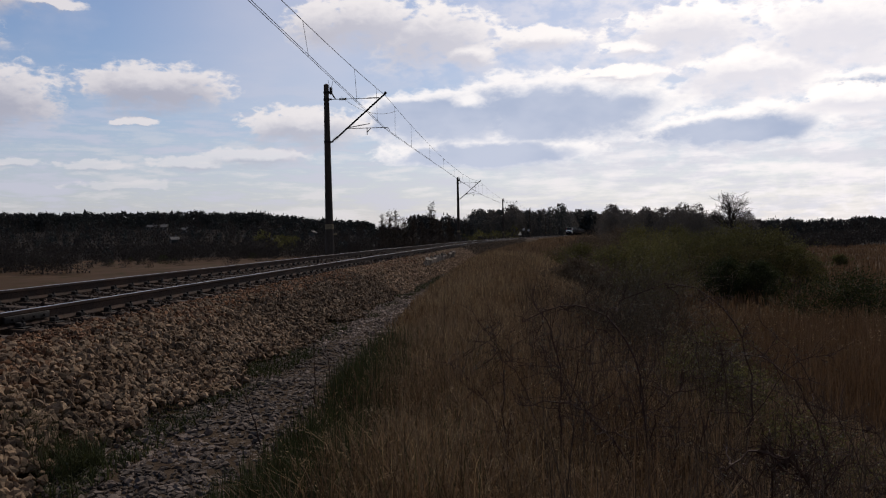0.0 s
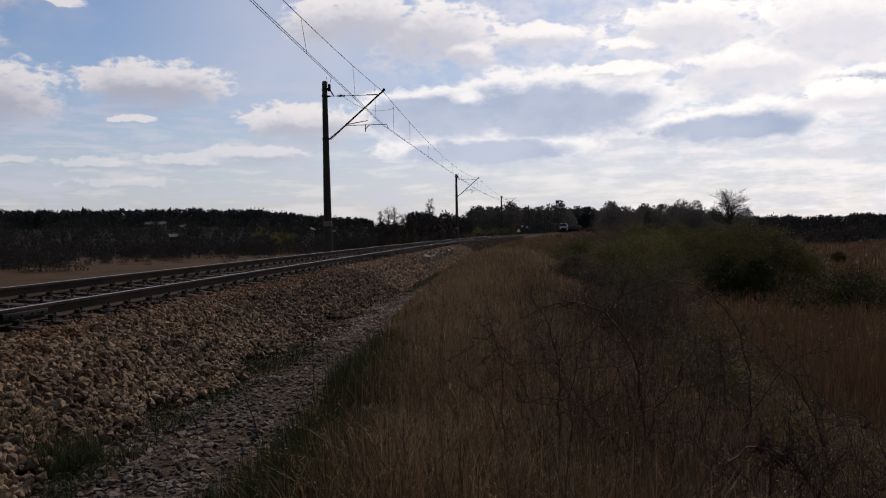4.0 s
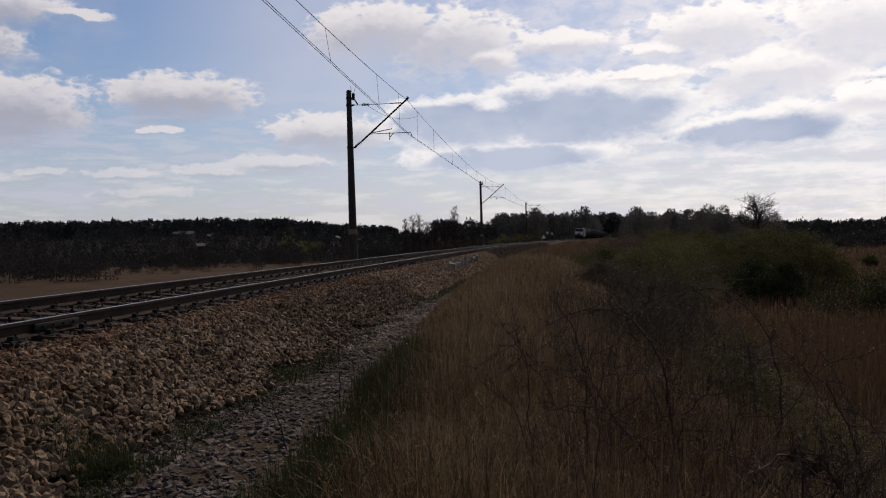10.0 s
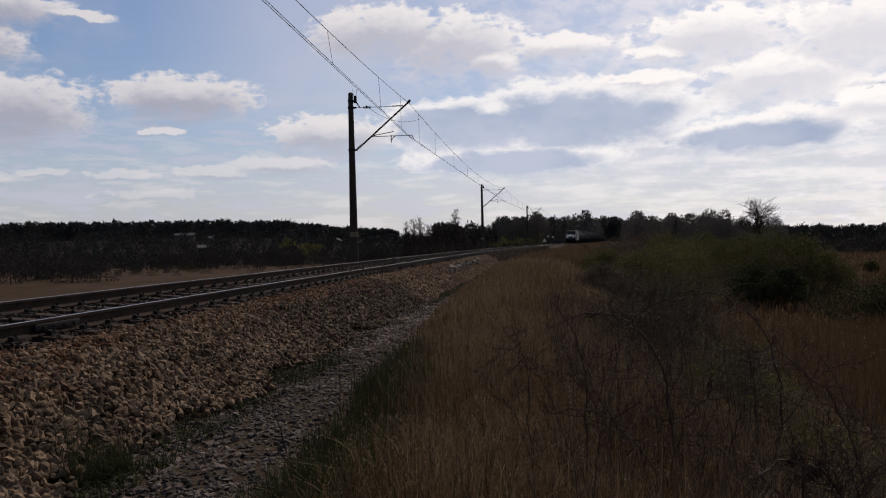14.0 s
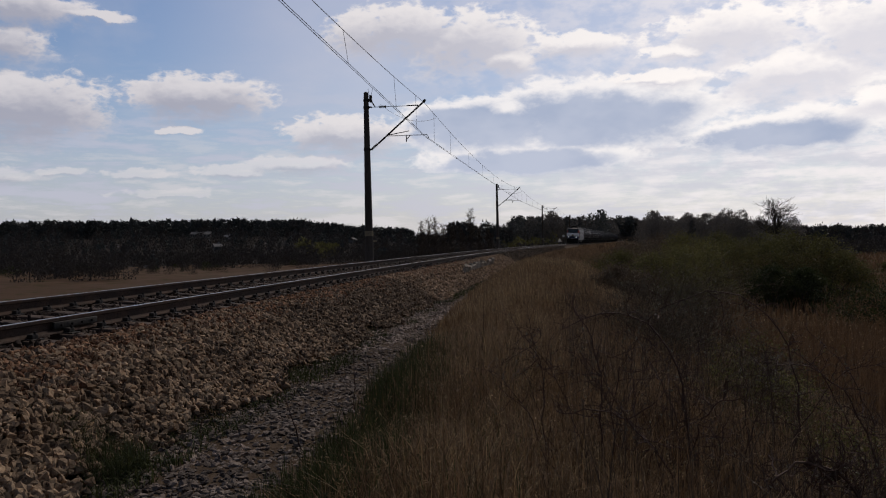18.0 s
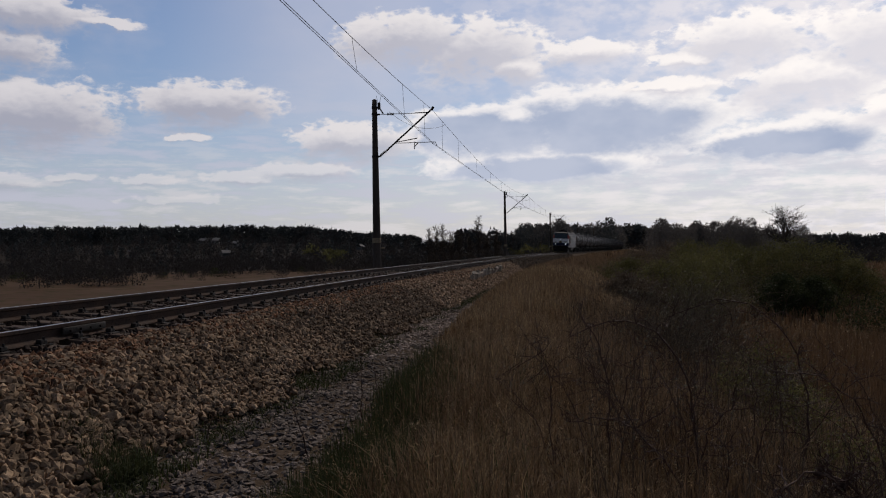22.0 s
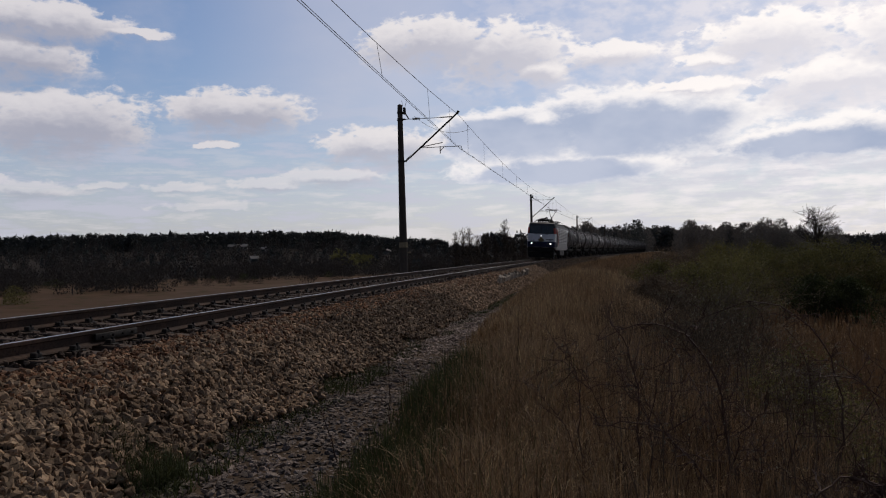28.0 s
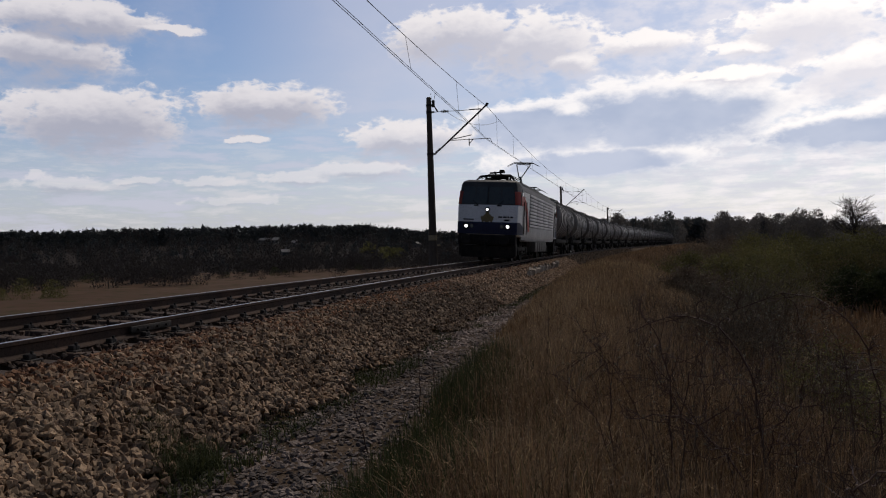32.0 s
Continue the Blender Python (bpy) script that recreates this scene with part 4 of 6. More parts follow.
def build_wagon():
    """Four-axle tank wagon, buffers at y = 0 and y = -WAGON_LEN."""
    w = thing("tank_wagon", "dirty grey four-axle railway tank wagon with ribbed bands", "tank wagon", "tank wagons of the train")
    L = WAGON_LEN
    c, r, z = -L / 2, 1.54, 2.70
    h = L / 2 - 1.35
    bm = rod(bag(), (0, c - h + 0.35, z), (0, c + h - 0.35, z), r, seg=44)
    part("tank", bm, M_TANK, w)
    for e in (-1, 1):
        bm = bag()
        prev = None
        for k in range(6):
            a = k / 5 * math.pi / 2
            rr, yy = r * math.cos(a) if k < 5 else 0.02, c + e * (h - 0.35 + 0.55 * math.sin(a))
            ring = [bm.verts.new((rr * math.cos(q * math.tau / 44), yy, z + rr * math.sin(q * math.tau / 44))) for q in range(44)]
            if prev:
                for q in range(44):
                    bm.faces.new((prev[q], prev[(q + 1) % 44], ring[(q + 1) % 44], ring[q]))
            prev = ring
        bm.faces.new(prev)
        part("end_dish", bm, M_DISH, w, "grimy domed tank end")
    rng = random.Random(8)
    for y0, ww in ((c - 0.75, 0.5), (c - 0.2, 0.62), (c + 0.42, 0.55), (c + 3.1, 0.35), (c - 3.6, 0.4)):
        bm = bag()
        low = rng.uniform(-0.9, 0.1)
        rim = [(math.cos(q), math.sin(q)) for q in np.linspace(low, math.pi - low, 20)]
        a = [bm.verts.new(((r + 0.006) * p, y0 - ww / 2 * (1 - 0.5 * abs(p)) + rng.uniform(-0.05, 0.05), z + (r + 0.006) * q)) for p, q in rim]
        b = [bm.verts.new(((r + 0.006) * p, y0 + ww / 2 * (1 - 0.5 * abs(p)) + rng.uniform(-0.05, 0.05), z + (r + 0.006) * q)) for p, q in rim]
        for i in range(19):
            bm.faces.new((a[i], a[i + 1], b[i + 1], b[i]))
        part("oil_stain", bm, M_SPILL, w, "dark oil spill down the tank")
    for k in range(10):
        y = c + (k - 4.5) * 1.15
        bm = rod(bag(), (0, y - 0.06, z), (0, y + 0.06, z), r + 0.045, seg=44)
        part("band", bm, M_BANDS, w, "raised band round the tank")
    bm = bag()
    for s in (-1, 1):
        box(bm, (s * 0.95, c, 1.08), (0.14, L - 1.3, 0.26), 0.02)
        box(bm, (0, c + s * (L / 2 - 0.62), 1.06), (2.6, 0.16, 0.36), 0.03)
        for q in (-1, 1):
            box(bm, (s * 0.85, c + q * 4.1, 1.34), (0.4, 0.9, 0.36), 0.03)
    box(bm, (0, c, 1.05), (0.5, L - 1.4, 0.2), 0.02)
    part("underframe", bm, M_UNDER, w)
    ws = wheelset_mesh(0.46)
    for q in (-1, 1):
        bogie(w, c + q * 4.4, 1.8, 0.46, ws)
        buffers(w, c + q * (L / 2 - 0.46), q)
        # end platform rail and ladder
        bm = bag()
        for x in (-1.2, 1.2):
            rod(bm, (x, c + q * (L / 2 - 0.62), 1.2), (x, c + q * (L / 2 - 0.62), 2.3), 0.02, seg=6)
        rod(bm, (-1.2, c + q * (L / 2 - 0.62), 2.3), (1.2, c + q * (L / 2 - 0.62), 2.3), 0.02, seg=6)
        part("end_rail", bm, M_UNDER, w)
    for s in (-1, 1):
        bm = bag()
        for e in (-0.2, 0.2):
            rod(bm, (s * 1.5, c + e, 0.8), (s * 1.5, c + e, 2.7), 0.02, seg=6)
            rod(bm, (s * 1.5, c + e, 2.7), (s * 0.6, c + e, 4.26), 0.02, seg=6)
        for k in range(9):
            rod(bm, (s * 1.5, c - 0.2, 0.85 + k * 0.24), (s * 1.5, c + 0.2, 0.85 + k * 0.24), 0.013, seg=5)
        part("ladder", bm, M_UNDER, w)
    bm = box(bag(), (0, c, 4.28), (0.9, 2.6, 0.04), 0.008)
    for s in (-1, 1):
        for k in range(3):
            rod(bm, (s * 0.45, c - 1.2 + k * 1.2, 4.18), (s * 0.45, c - 1.2 + k * 1.2, 4.28), 0.015, seg=5)
    part("walkway", bm, M_UNDER, w)
    bm = rod(bag(), (0, c + 0.5, 4.1), (0, c + 0.5, 4.40), 0.3, seg=18)
    part("manhole", bm, M_TANK, w)
    bm = rod(bag(), (0, c, 0.75), (0, c, 1.3), 0.15, seg=12)
    rod(bm, (-1.1, c, 0.72), (1.1, c, 0.72), 0.08, seg=10)
    part("outlet_pipe", bm, M_UNDER, w)
    bm = box(bag(), (1.12, c + 2.0, 1.12), (0.03, 0.5, 0.36), 0.005)
    part("plate", bm, M_WHITE, w, "small white data plate")
    return w


LOCO = build_loco()
first = build_wagon()
WAGONS = [first] + [copy_thing(first, Matrix()) for _ in range(19)]
LINE_Y = np.arange(-60.0, 1200.0, 0.5)
LINE_S = np.concatenate([[0], np.cumsum(np.hypot(np.diff(LINE_Y), np.diff(track_x(LINE_Y))))])


def vehicle_pose(front, length, pivot):
    """Pose of a vehicle whose buffers reach the arc length front, carried by two bogies."""
    a, b = (np.interp(front + length / 2 + e * pivot, LINE_S, LINE_Y) for e in (-1, 1))
    p, q = on_track(float(a)), on_track(float(b))
    f = (p - q).normalized()
    c = (p + q) / 2
    r = f.cross(Vector((0, 0, 1))).normalized()
    r = (r + Vector((0, 0, CANT))).normalized()
    m = Matrix((r, f, r.cross(f))).transposed().to_4x4()
    return Matrix.Translation(c) @ m @ pose(0, length / 2, 0)


def motions():
    """The train rolls in at an even speed from the far straight."""
    times = [0, 2, 4, 6, 8, 10, 12, 14, 16, 18, 20, 22, 24, 26, 28, 29, 30, 31, 32]
    rows = {LOCO: []}
    for w in WAGONS:
        rows[w] = []
    for t in times:
        nose = float(np.interp(NOSE_END + SPEED * (32 - t), LINE_Y, LINE_S))
        rows[LOCO].append((t, vehicle_pose(nose, LOCO_LEN, 5.1)))
        for i, w in enumerate(WAGONS):
            rows[w].append((t, vehicle_pose(nose + LOCO_LEN + i * WAGON_LEN, WAGON_LEN, 4.4)))
    for ob, r in rows.items():
        walk(ob, r)
    for vehicle, radius in [(LOCO, 0.6)] + [(w, 0.46) for w in WAGONS[:3]]:
        step = 0.9 * radius * 1.4 / (SPEED * 1.02)
        count = int(32 / step) + 1
        for ws in [o for o in vehicle.children_recursive if o.name.startswith("wheelset")]:
            hub = ws.matrix_basis.translation.copy()
            walk(ws, [(32 * i / count, Matrix.Translation(hub) @ Matrix.Rotation(-SPEED * 1.02 / radius * 32 * i / count, 4, "X")) for i in range(count + 1)])


NOSE_END, SPEED = 35.6, 11.3


# ---- smaller things beside the line ----
HOUSES = ((-19.7, 520.0), (-18.2, 470.0), (-18.9, 365.0), (-9.4, 500.0), (-20.4, 530.0))
M_PLASTER = surface("house_plaster", ((0.17, 0.16, 0.148), (0.21, 0.20, 0.185), (0.13, 0.12, 0.11)), 0.9, 1, 9, 0.2)
M_TILES = surface("roof_tiles", ((0.15, 0.142, 0.138), (0.19, 0.182, 0.175), (0.10, 0.096, 0.092)), 0.8, 1, 9, 0.2)


def build_house(deg, dist, turn, w, d, h):
    x, y = dist * math.sin(radians(deg)), dist * math.cos(radians(deg))
    t = thing("house", "distant pale plastered house with a pitched roof", "house", "houses on the rise", at=pose(x, y, float(ground_z(x, y)) + 0.4, 0, 0, turn))
    part("wall", box(bag(), (0, 0, h / 2 - 0.5), (w, d, h + 1)), M_PLASTER, t)
    bm = bag()
    prof = [(-d / 2 - 0.4, h), (0, h + d * 0.38), (d / 2 + 0.4, h), (d / 2 + 0.4, h + 0.18), (0, h + d * 0.38 + 0.2), (-d / 2 - 0.4, h + 0.18)]
    a = [bm.verts.new((-w / 2 - 0.4, p, z)) for p, z in prof]
    b = [bm.verts.new((w / 2 + 0.4, p, z)) for p, z in prof]
    for i in range(6):
        bm.faces.new((a[i], a[(i + 1) % 6], b[(i + 1) % 6], b[i]))
    bm.faces.new(a[::-1])
    bm.faces.new(b)
    roof = part("roof", bm, M_TILES, t, smooth=False)
    part("chimney", box(bag(), (w * 0.2, 0.6, h + d * 0.38 + 0.3), (0.6, 0.6, 1.4)), M_TILES, roof)
    for k in range(3):
        win = part("window", box(bag(), (-w / 2 + w * (k + 0.5) / 3, -d / 2 - 0.02, h * 0.55), (1.1, 0.06, 1.3)), M_GLASS, t)
        part("sill", box(bag(), (-w / 2 + w * (k + 0.5) / 3, -d / 2 - 0.08, h * 0.55 - 0.72), (1.3, 0.16, 0.08)), M_PLASTER, win)


for spot, turn, w, d, h in zip(HOUSES, (12, -20, 30, 70, -8), (6.5, 3.6, 3.2, 3.6, 4.5), (4.5, 3.6, 3.2, 3.6, 4), (2.0, 1.8, 1.7, 1.8, 1.8)):
    build_house(*spot, turn, w, d, h)


def build_kerb():
    """Low wall of old concrete slabs that holds the ballast above a culvert."""
    t = thing("retaining_kerb", "low broken kerb of pale concrete slabs along the ballast foot", "kerb")
    rng = random.Random(4)
    y = 33.2
    while y < 46.5:
        ln = rng.uniform(0.5, 0.8)
        bm = box(bag(), (0, 0, 0), (0.12, ln - 0.1, rng.uniform(0.40, 0.56)), 0.025)
        for v in bm.verts:
            v.co += Vector((rng.uniform(-1, 1), rng.uniform(-1, 1), rng.uniform(-1, 1))) * 0.03
        p = on_track(y + ln / 2, 2.25)
        m = track_frame(y + ln / 2, 2.25)
        m.translation = (p.x, p.y, 0.42 + rng.uniform(-0.08, 0.05))
        part("slab", bm, M_CONCRETE, t, at=m @ pose(0, 0, 0, rng.uniform(-9, 9), rng.uniform(0, 22), rng.uniform(-12, 12)))
        y += ln


build_kerb()


def build_signs():
    def post(y, off, h):
        p = on_track(y, off)
        g = float(ground_z(p.x, p.y))
        t = thing("track_sign", "small white sign board on a dark post by the track", "sign", "signs by the track", at=pose(p.x, p.y, g - 0.2, 0, 0, -12))
        part("post", rod(bag(), (0, 0, 0), (0, 0, RAIL + h - g + 0.3), 0.045, seg=8), M_IRON, t)
        return t, RAIL + h - g + 0.2

    t, z = post(190, -2.6, 1.0)
    bm = bag()
    a = [bm.verts.new((x, -0.06, z + q)) for x, q in ((-0.5, -0.45), (0.5, -0.45), (0, 0.45))]
    bm.faces.new(a)
    bmesh.ops.solidify(bm, geom=bm.faces[:], thickness=0.03)
    part("board", bm, M_WHITE, t, "white triangular board", smooth=False)
    for y, off, h in ((200, -2.7, 2.0), (212, -2.6, 1.8)):
        t, z = post(y, off, h)
        part("board", rod(bag(), (0, -0.05, z), (0, -0.02, z), 0.32, seg=20), M_WHITE, t, "round white board")


build_signs()


def cane(rng, t, bend, r, leaves=0):
    """An arching bramble cane with crooked side twigs, buds and a few withered leaves."""
    n = 16
    bx, bz, cx, cz, tx, tz = bend
    q = np.linspace(0, 1, n)
    sway = rng.uniform(-0.22, 0.22)
    pts = np.stack([3 * q * (1 - q) ** 2 * bx + 3 * q * q * (1 - q) * cx + q ** 3 * tx, sway * q * q,
                    3 * q * (1 - q) ** 2 * bz + 3 * q * q * (1 - q) * cz + q ** 3 * tz], 1)
    pts[1:-1] += rng.normal(0, 0.010, (n - 2, 3))
    h = Heap()
    h.add(*tube_data(pts, np.linspace(r * 0.85, r * 0.36, n), 5))
    c = child("cane", h.mesh("cane", M_BRAMBLE), t)
    buds = [pts[5:]]
    for k in range(18):
        i = rng.randint(3, n)
        e = rng.normal(0, 1, 3) * (1, 0.8, 0.8) + (0, 0, 0.25)
        e /= np.linalg.norm(e)
        ln = rng.uniform(0.08, 0.46) * (1 - 0.35 * i / n)
        tw = [pts[i]]
        for m in range(5):
            e = e + rng.normal(0, 0.30, 3)
            e /= np.linalg.norm(e)
            tw.append(tw[-1] + e * ln / 5)
        g = Heap()
        g.add(*tube_data(tw, np.linspace(r * 0.42, r * 0.20, 6), 4))
        for m in (1, 2, 3, 3, 4, 5):
            f = rng.normal(0, 1, 3) + e
            f /= np.linalg.norm(f)
            o = tw[m] + f * rng.uniform(0.03, 0.10)
            g.add(*tube_data([tw[m], o], [r * 0.22, r * 0.14], 3))
            buds.append(o[None])
        tagged(child("twig", g.mesh("twig", M_BRAMBLE), c), kind="stuff")
    g = Heap()
    g.add(*scraps(rng, np.concatenate(buds), 46, 0.006, 0.009, 1.0, 0.5))
    tagged(child("bud_growth", g.mesh("bud_growth", M_CATKIN), c, "small pale opening buds"), kind="stuff")
    for k in range(leaves):
        g = Heap()
        g.add(*scraps(rng, pts[rng.randint(6, n)][None] + rng.normal(0, 0.012, (3, 3)), 11, 0.010, 0.017, 1.0, 0.6))
        tagged(child("withered_leaf", g.mesh("withered_leaf", M_BRAMBLE), c, "dark curled dead leaf"), kind="stuff")


def build_bramble(seed, x, y, canes, label, leaves=0):
    rng = np.random.RandomState(seed)
    t = thing("bramble", label, "shrub", "brambles on the bank", at=pose(x, y, float(ground_z(x, y)) - 0.03))
    for *bend, r in canes:
        cane(rng, t, bend, r, leaves)


# ---- plants ----
ICO = bag()
bmesh.ops.create_icosphere(ICO, subdivisions=1, radius=1.0)
ICO.verts.index_update()
ICO_V, ICO_F = np.array([tuple(v.co) for v in ICO.verts]), np.array([[v.index for v in f.verts] for f in ICO.faces])
ICO.free()


def scraps(rng, pts, n, spread, size, flat=1.0, narrow=0.45):
    """Leaf-sized slips scattered round points: one small triangle pair each."""
    pts = np.asarray(pts)
    c = pts[rng.randint(0, len(pts), n)] + rng.normal(0, spread, (n, 3)) * (1, 1, flat)
    a, b = rng.normal(0, 1, (n, 3)), rng.normal(0, 1, (n, 3))
    a /= np.linalg.norm(a, axis=1)[:, None]
    b -= a * (a * b).sum(1)[:, None]
    b /= np.linalg.norm(b, axis=1)[:, None]
    s = size * rng.uniform(0.5, 1.3, n)[:, None]
    v = np.stack([c - a * s, c + b * s * narrow, c + a * s, c - b * s * narrow], 1).reshape(-1, 3)
    f = np.array([[0, 1, 2], [0, 2, 3]])
    return v, (np.arange(n)[:, None, None] * 4 + f[None]).reshape(-1, 3)


def blades(rng, x, y, h, w, lean, bend=0.5, sink=0.02, fine=False):
    """Many grass blades, two segments and a tip each, or three where they stand near; returns verts, tris and tips."""
    n = len(x)
    z = ground_z(x, y) - sink
    a, la = rng.uniform(0, 6.283, n), rng.uniform(0, 6.283, n)
    side = np.stack([np.cos(a), np.sin(a), 0 * a], 1) * (w / 2)[:, None]
    dirn = np.stack([np.cos(la), np.sin(la), 0 * la], 1) * (lean * h)[:, None]
    base = np.stack([x, y, z], 1)
    up = np.stack([0 * h, 0 * h, h], 1)
    droop = np.clip(lean, 0, 1.1)[:, None]
    rows = ((0, 1), (0.42, 0.85), (0.76, 0.6), (1, 0)) if fine else ((0, 1), (0.58, 0.75), (1, 0))
    v = []
    for q, k in rows:
        p = base + up * (q - 0.42 * droop * q ** 3) + dirn * (0.75 + bend) * q ** 1.9
        v += [p] if k == 0 else [p - side * k, p + side * k]
    m = len(v)
    f = [[m - 3, m - 2, m - 1]]
    for i in range(0, m - 3, 2):
        f += [[i, i + 1, i + 3], [i, i + 3, i + 2]]
    return np.stack(v, 1).reshape(-1, 3), (np.arange(n)[:, None, None] * m + np.array(f)[None]).reshape(-1, 3), v[-1]


def strip(rng, n, y0, y1, u0, u1, power=1.0):
    """Random spots in a strip beside the track, denser towards y0 by power."""
    y = y0 + (y1 - y0) * rng.rand(n) ** power
    u = u0 + (u1 - u0) * rng.rand(n)
    return u * np.sqrt(1 + track_slope(y) ** 2) + track_x(y), y, u


def clumpy(x, y, seed, s=1.0):
    return 0.5 + 0.5 * waves(x, y, 1.3 * s, seed) * 0.8 + 0.25 * waves(x, y, 4.1 * s, seed + 1)


def path_edge(y):
    return np.interp(y, [0, 6, 16, 26, 48, 60], [4.28, 4.12, 3.66, 3.25, 2.7, 2.4])


def grow_grass():
    rng = np.random.RandomState(11)

    def lay(name, label, n, y0, y1, u0, u1, power, h0, h1, w0, w1, lean, mat, keep, edge=True, full=0.65, heads=0.0):
        x, y, u = strip(rng, n, y0, y1, u0, u1, power)
        k = rng.rand(n) < keep(x, y, u)
        if edge:
            k &= u > path_edge(y) + 0.25 * clumpy(x, y, 31) + rng.rand(n) * 0.25
        k &= (np.hypot(x, y) > 1.5)
        x, y, u = x[k], y[k], u[k]
        h = rng.uniform(h0, h1, len(x)) * (0.65 + 0.6 * clumpy(x, y, 41, 0.6))
        if edge:
            h *= 1 - full + full * np.clip((u - path_edge(y)) / 1.3, 0, 1)
        w = rng.uniform(w0, w1, len(x))
        v, f, tips = blades(rng, x, y, h, w, np.abs(rng.normal(0, lean, len(x))), fine=y1 < 20)
        me = add_mesh(name, v, f)
        me.materials.append(mat)
        tagged(new(name, me), label, "grass", kind="stuff")
        if heads:
            tips = tips[rng.rand(len(tips)) < heads]
            me = add_mesh("seed_heads", *scraps(rng, tips, len(tips) * 3, 0.008, 0.011, 2.2, 0.25))
            me.materials.append(M_STRAW)
            tagged(new("seed_heads", me), "pale dry seed heads of the grass", "grass", kind="stuff")

    every = lambda x, y, u: np.ones_like(x)
    lay("dry_grass", "tall dry brown grass on the bank beside the path", 105000, 2.2, 15, 4.3, 12.0, 1.35, 0.32, 0.75, 0.004, 0.008, 0.42, M_DRY, lambda x, y, u: np.clip(1.5 * clumpy(x, y, 5) - 0.05, 0.2, 1) * np.clip((u - path_edge(y)) / 0.9 - 0.1 + (y > 11), 0.12, 1) * np.clip(1.4 - (u - 7.0) * (y < 7), 0.3, 1), heads=0.12)
    lay("dry_grass", "dry brown grass further along the bank", 62000, 14, 48, 2.6, 14.0, 1.3, 0.3, 0.6, 0.012, 0.022, 0.30, M_DRY, every)
    lay("dry_grass", "far dry grass along the bank", 28000, 46, 170, 2.4, 15.0, 1.3, 0.3, 0.6, 0.03, 0.06, 0.3, M_DRY, every)
    lay("dry_grass", "distant rank grass on the bank", 14000, 165, 430, 2.6, 40.0, 1.2, 0.5, 1.1, 0.15, 0.3, 0.3, M_DRY, every)
    lay("pale_grass", "pale bleached grass stems in the brown sward", 22000, 2.2, 22, 4.3, 11.0, 1.5, 0.4, 0.8, 0.003, 0.007, 0.5, M_STRAW, lambda x, y, u: np.clip(1.7 * clumpy(x, y, 8) - 0.35, 0.04, 1) * np.clip((u - path_edge(y) - 0.3) / 0.9, 0.06, 1) * np.clip((7.4 - u) / 2.0, 0.10, 1), heads=0.5)
    # extra brightness of the mid-distance bank is put in as pale stems
    lay("pale_grass", "pale grass mixed in to brighten the bank further along", 60000, 13, 60, 3.0, 13.0, 1.3, 0.3, 0.65, 0.008, 0.016, 0.35, M_STRAW, lambda x, y, u: 0.15 + 0.85 * clumpy(x, y, 9, 0.5))
    lay("bent_grass", "tangled bent grass stems of the sward", 30000, 2.2, 16, 4.6, 11.0, 1.4, 0.25, 0.6, 0.003, 0.007, 0.9, M_STRAW, lambda x, y, u: (0.1 + 0.9 * clumpy(x, y, 61, 1.6)) * np.clip((u - path_edge(y) - 0.3) / 0.9, 0.06, 1) * np.clip((7.4 - u) / 2.0, 0.08, 1))
    lay("weed_stems", "dark dead weed stems among the grass", 10500, 2.5, 18, 6.2, 12.5, 1.2, 0.5, 1.15, 0.004, 0.008, 0.22, M_TWIG, lambda x, y, u: 0.1 + 0.9 * clumpy(x, y, 66, 0.8))
    lay("green_grass", "fresh dark green grass along the path edge", 46000, 2.4, 12, 4.1, 5.9, 1.4, 0.3, 0.6, 0.005, 0.009, 0.28, M_GREEN, lambda x, y, u: np.clip(1.3 - (u - path_edge(y)) / 0.8, 0.03, 1) * np.clip(1.6 - y / 9, 0.1, 1), full=0.35)
    lay("dry_grass", "trampled dry grass on the near bank", 20000, -9, 2.3, 4.6, 13.0, 1.0, 0.18, 0.4, 0.006, 0.011, 0.4, M_DRY, every)
    lay("green_weeds", "low green weeds between ballast and path", 24000, 4, 34, 2.5, 3.3, 1.3, 0.04, 0.15, 0.007, 0.016, 0.8, M_GREEN, lambda x, y, u: np.clip(clumpy(x, y, 14, 1.5) * 2.2 - 0.75, 0, 1), edge=False)
    lay("dry_grass", "dry grass on the far shoulder of the track", 24000, 4, 120, -14, -3.0, 1.3, 0.25, 0.6, 0.02, 0.05, 0.3, M_DRY, every, edge=False)
    # tufts of green grass at the foot of the ballast
    for px, py in ((-3.05, 5.75), (-3.35, 5.95), (-2.75, 5.6)):
        n = 1300
        a, r = rng.uniform(0, 6.28, n), 0.27 * np.sqrt(rng.rand(n))
        v, f, _ = blades(rng, px + r * np.cos(a), py + r * np.sin(a), rng.uniform(0.08, 0.32, n), rng.uniform(0.004, 0.008, n), np.abs(rng.normal(0, 0.6, n)), fine=True)
        me = add_mesh("grass_tuft", v, f)
        me.materials.append(M_GREEN)
        tagged(new("grass_tuft", me), "dark green grass tuft at the foot of the ballast", "grass tuft", "tufts by the ballast")

    # reeds and meadow
    def meadow(name, label, n, x0, x1, y0, y1, h0, h1, w0, w1, mat, keep, power=1.0, plumes=0.0):
        y = y0 + (y1 - y0) * rng.rand(n) ** power
        x = (x0 + (x1 - x0) * rng.rand(n)) * (y / y1 if x1 > 0 else 1)
        k = (rng.rand(n) < keep(x, y)) & (np.abs(across(x, y)) > 12)
        x, y = x[k], y[k]
        v, f, tips = blades(rng, x, y, rng.uniform(h0, h1, len(x)), rng.uniform(w0, w1, len(x)), np.abs(rng.normal(0, 0.16, len(x))))
        me = add_mesh(name, v, f)
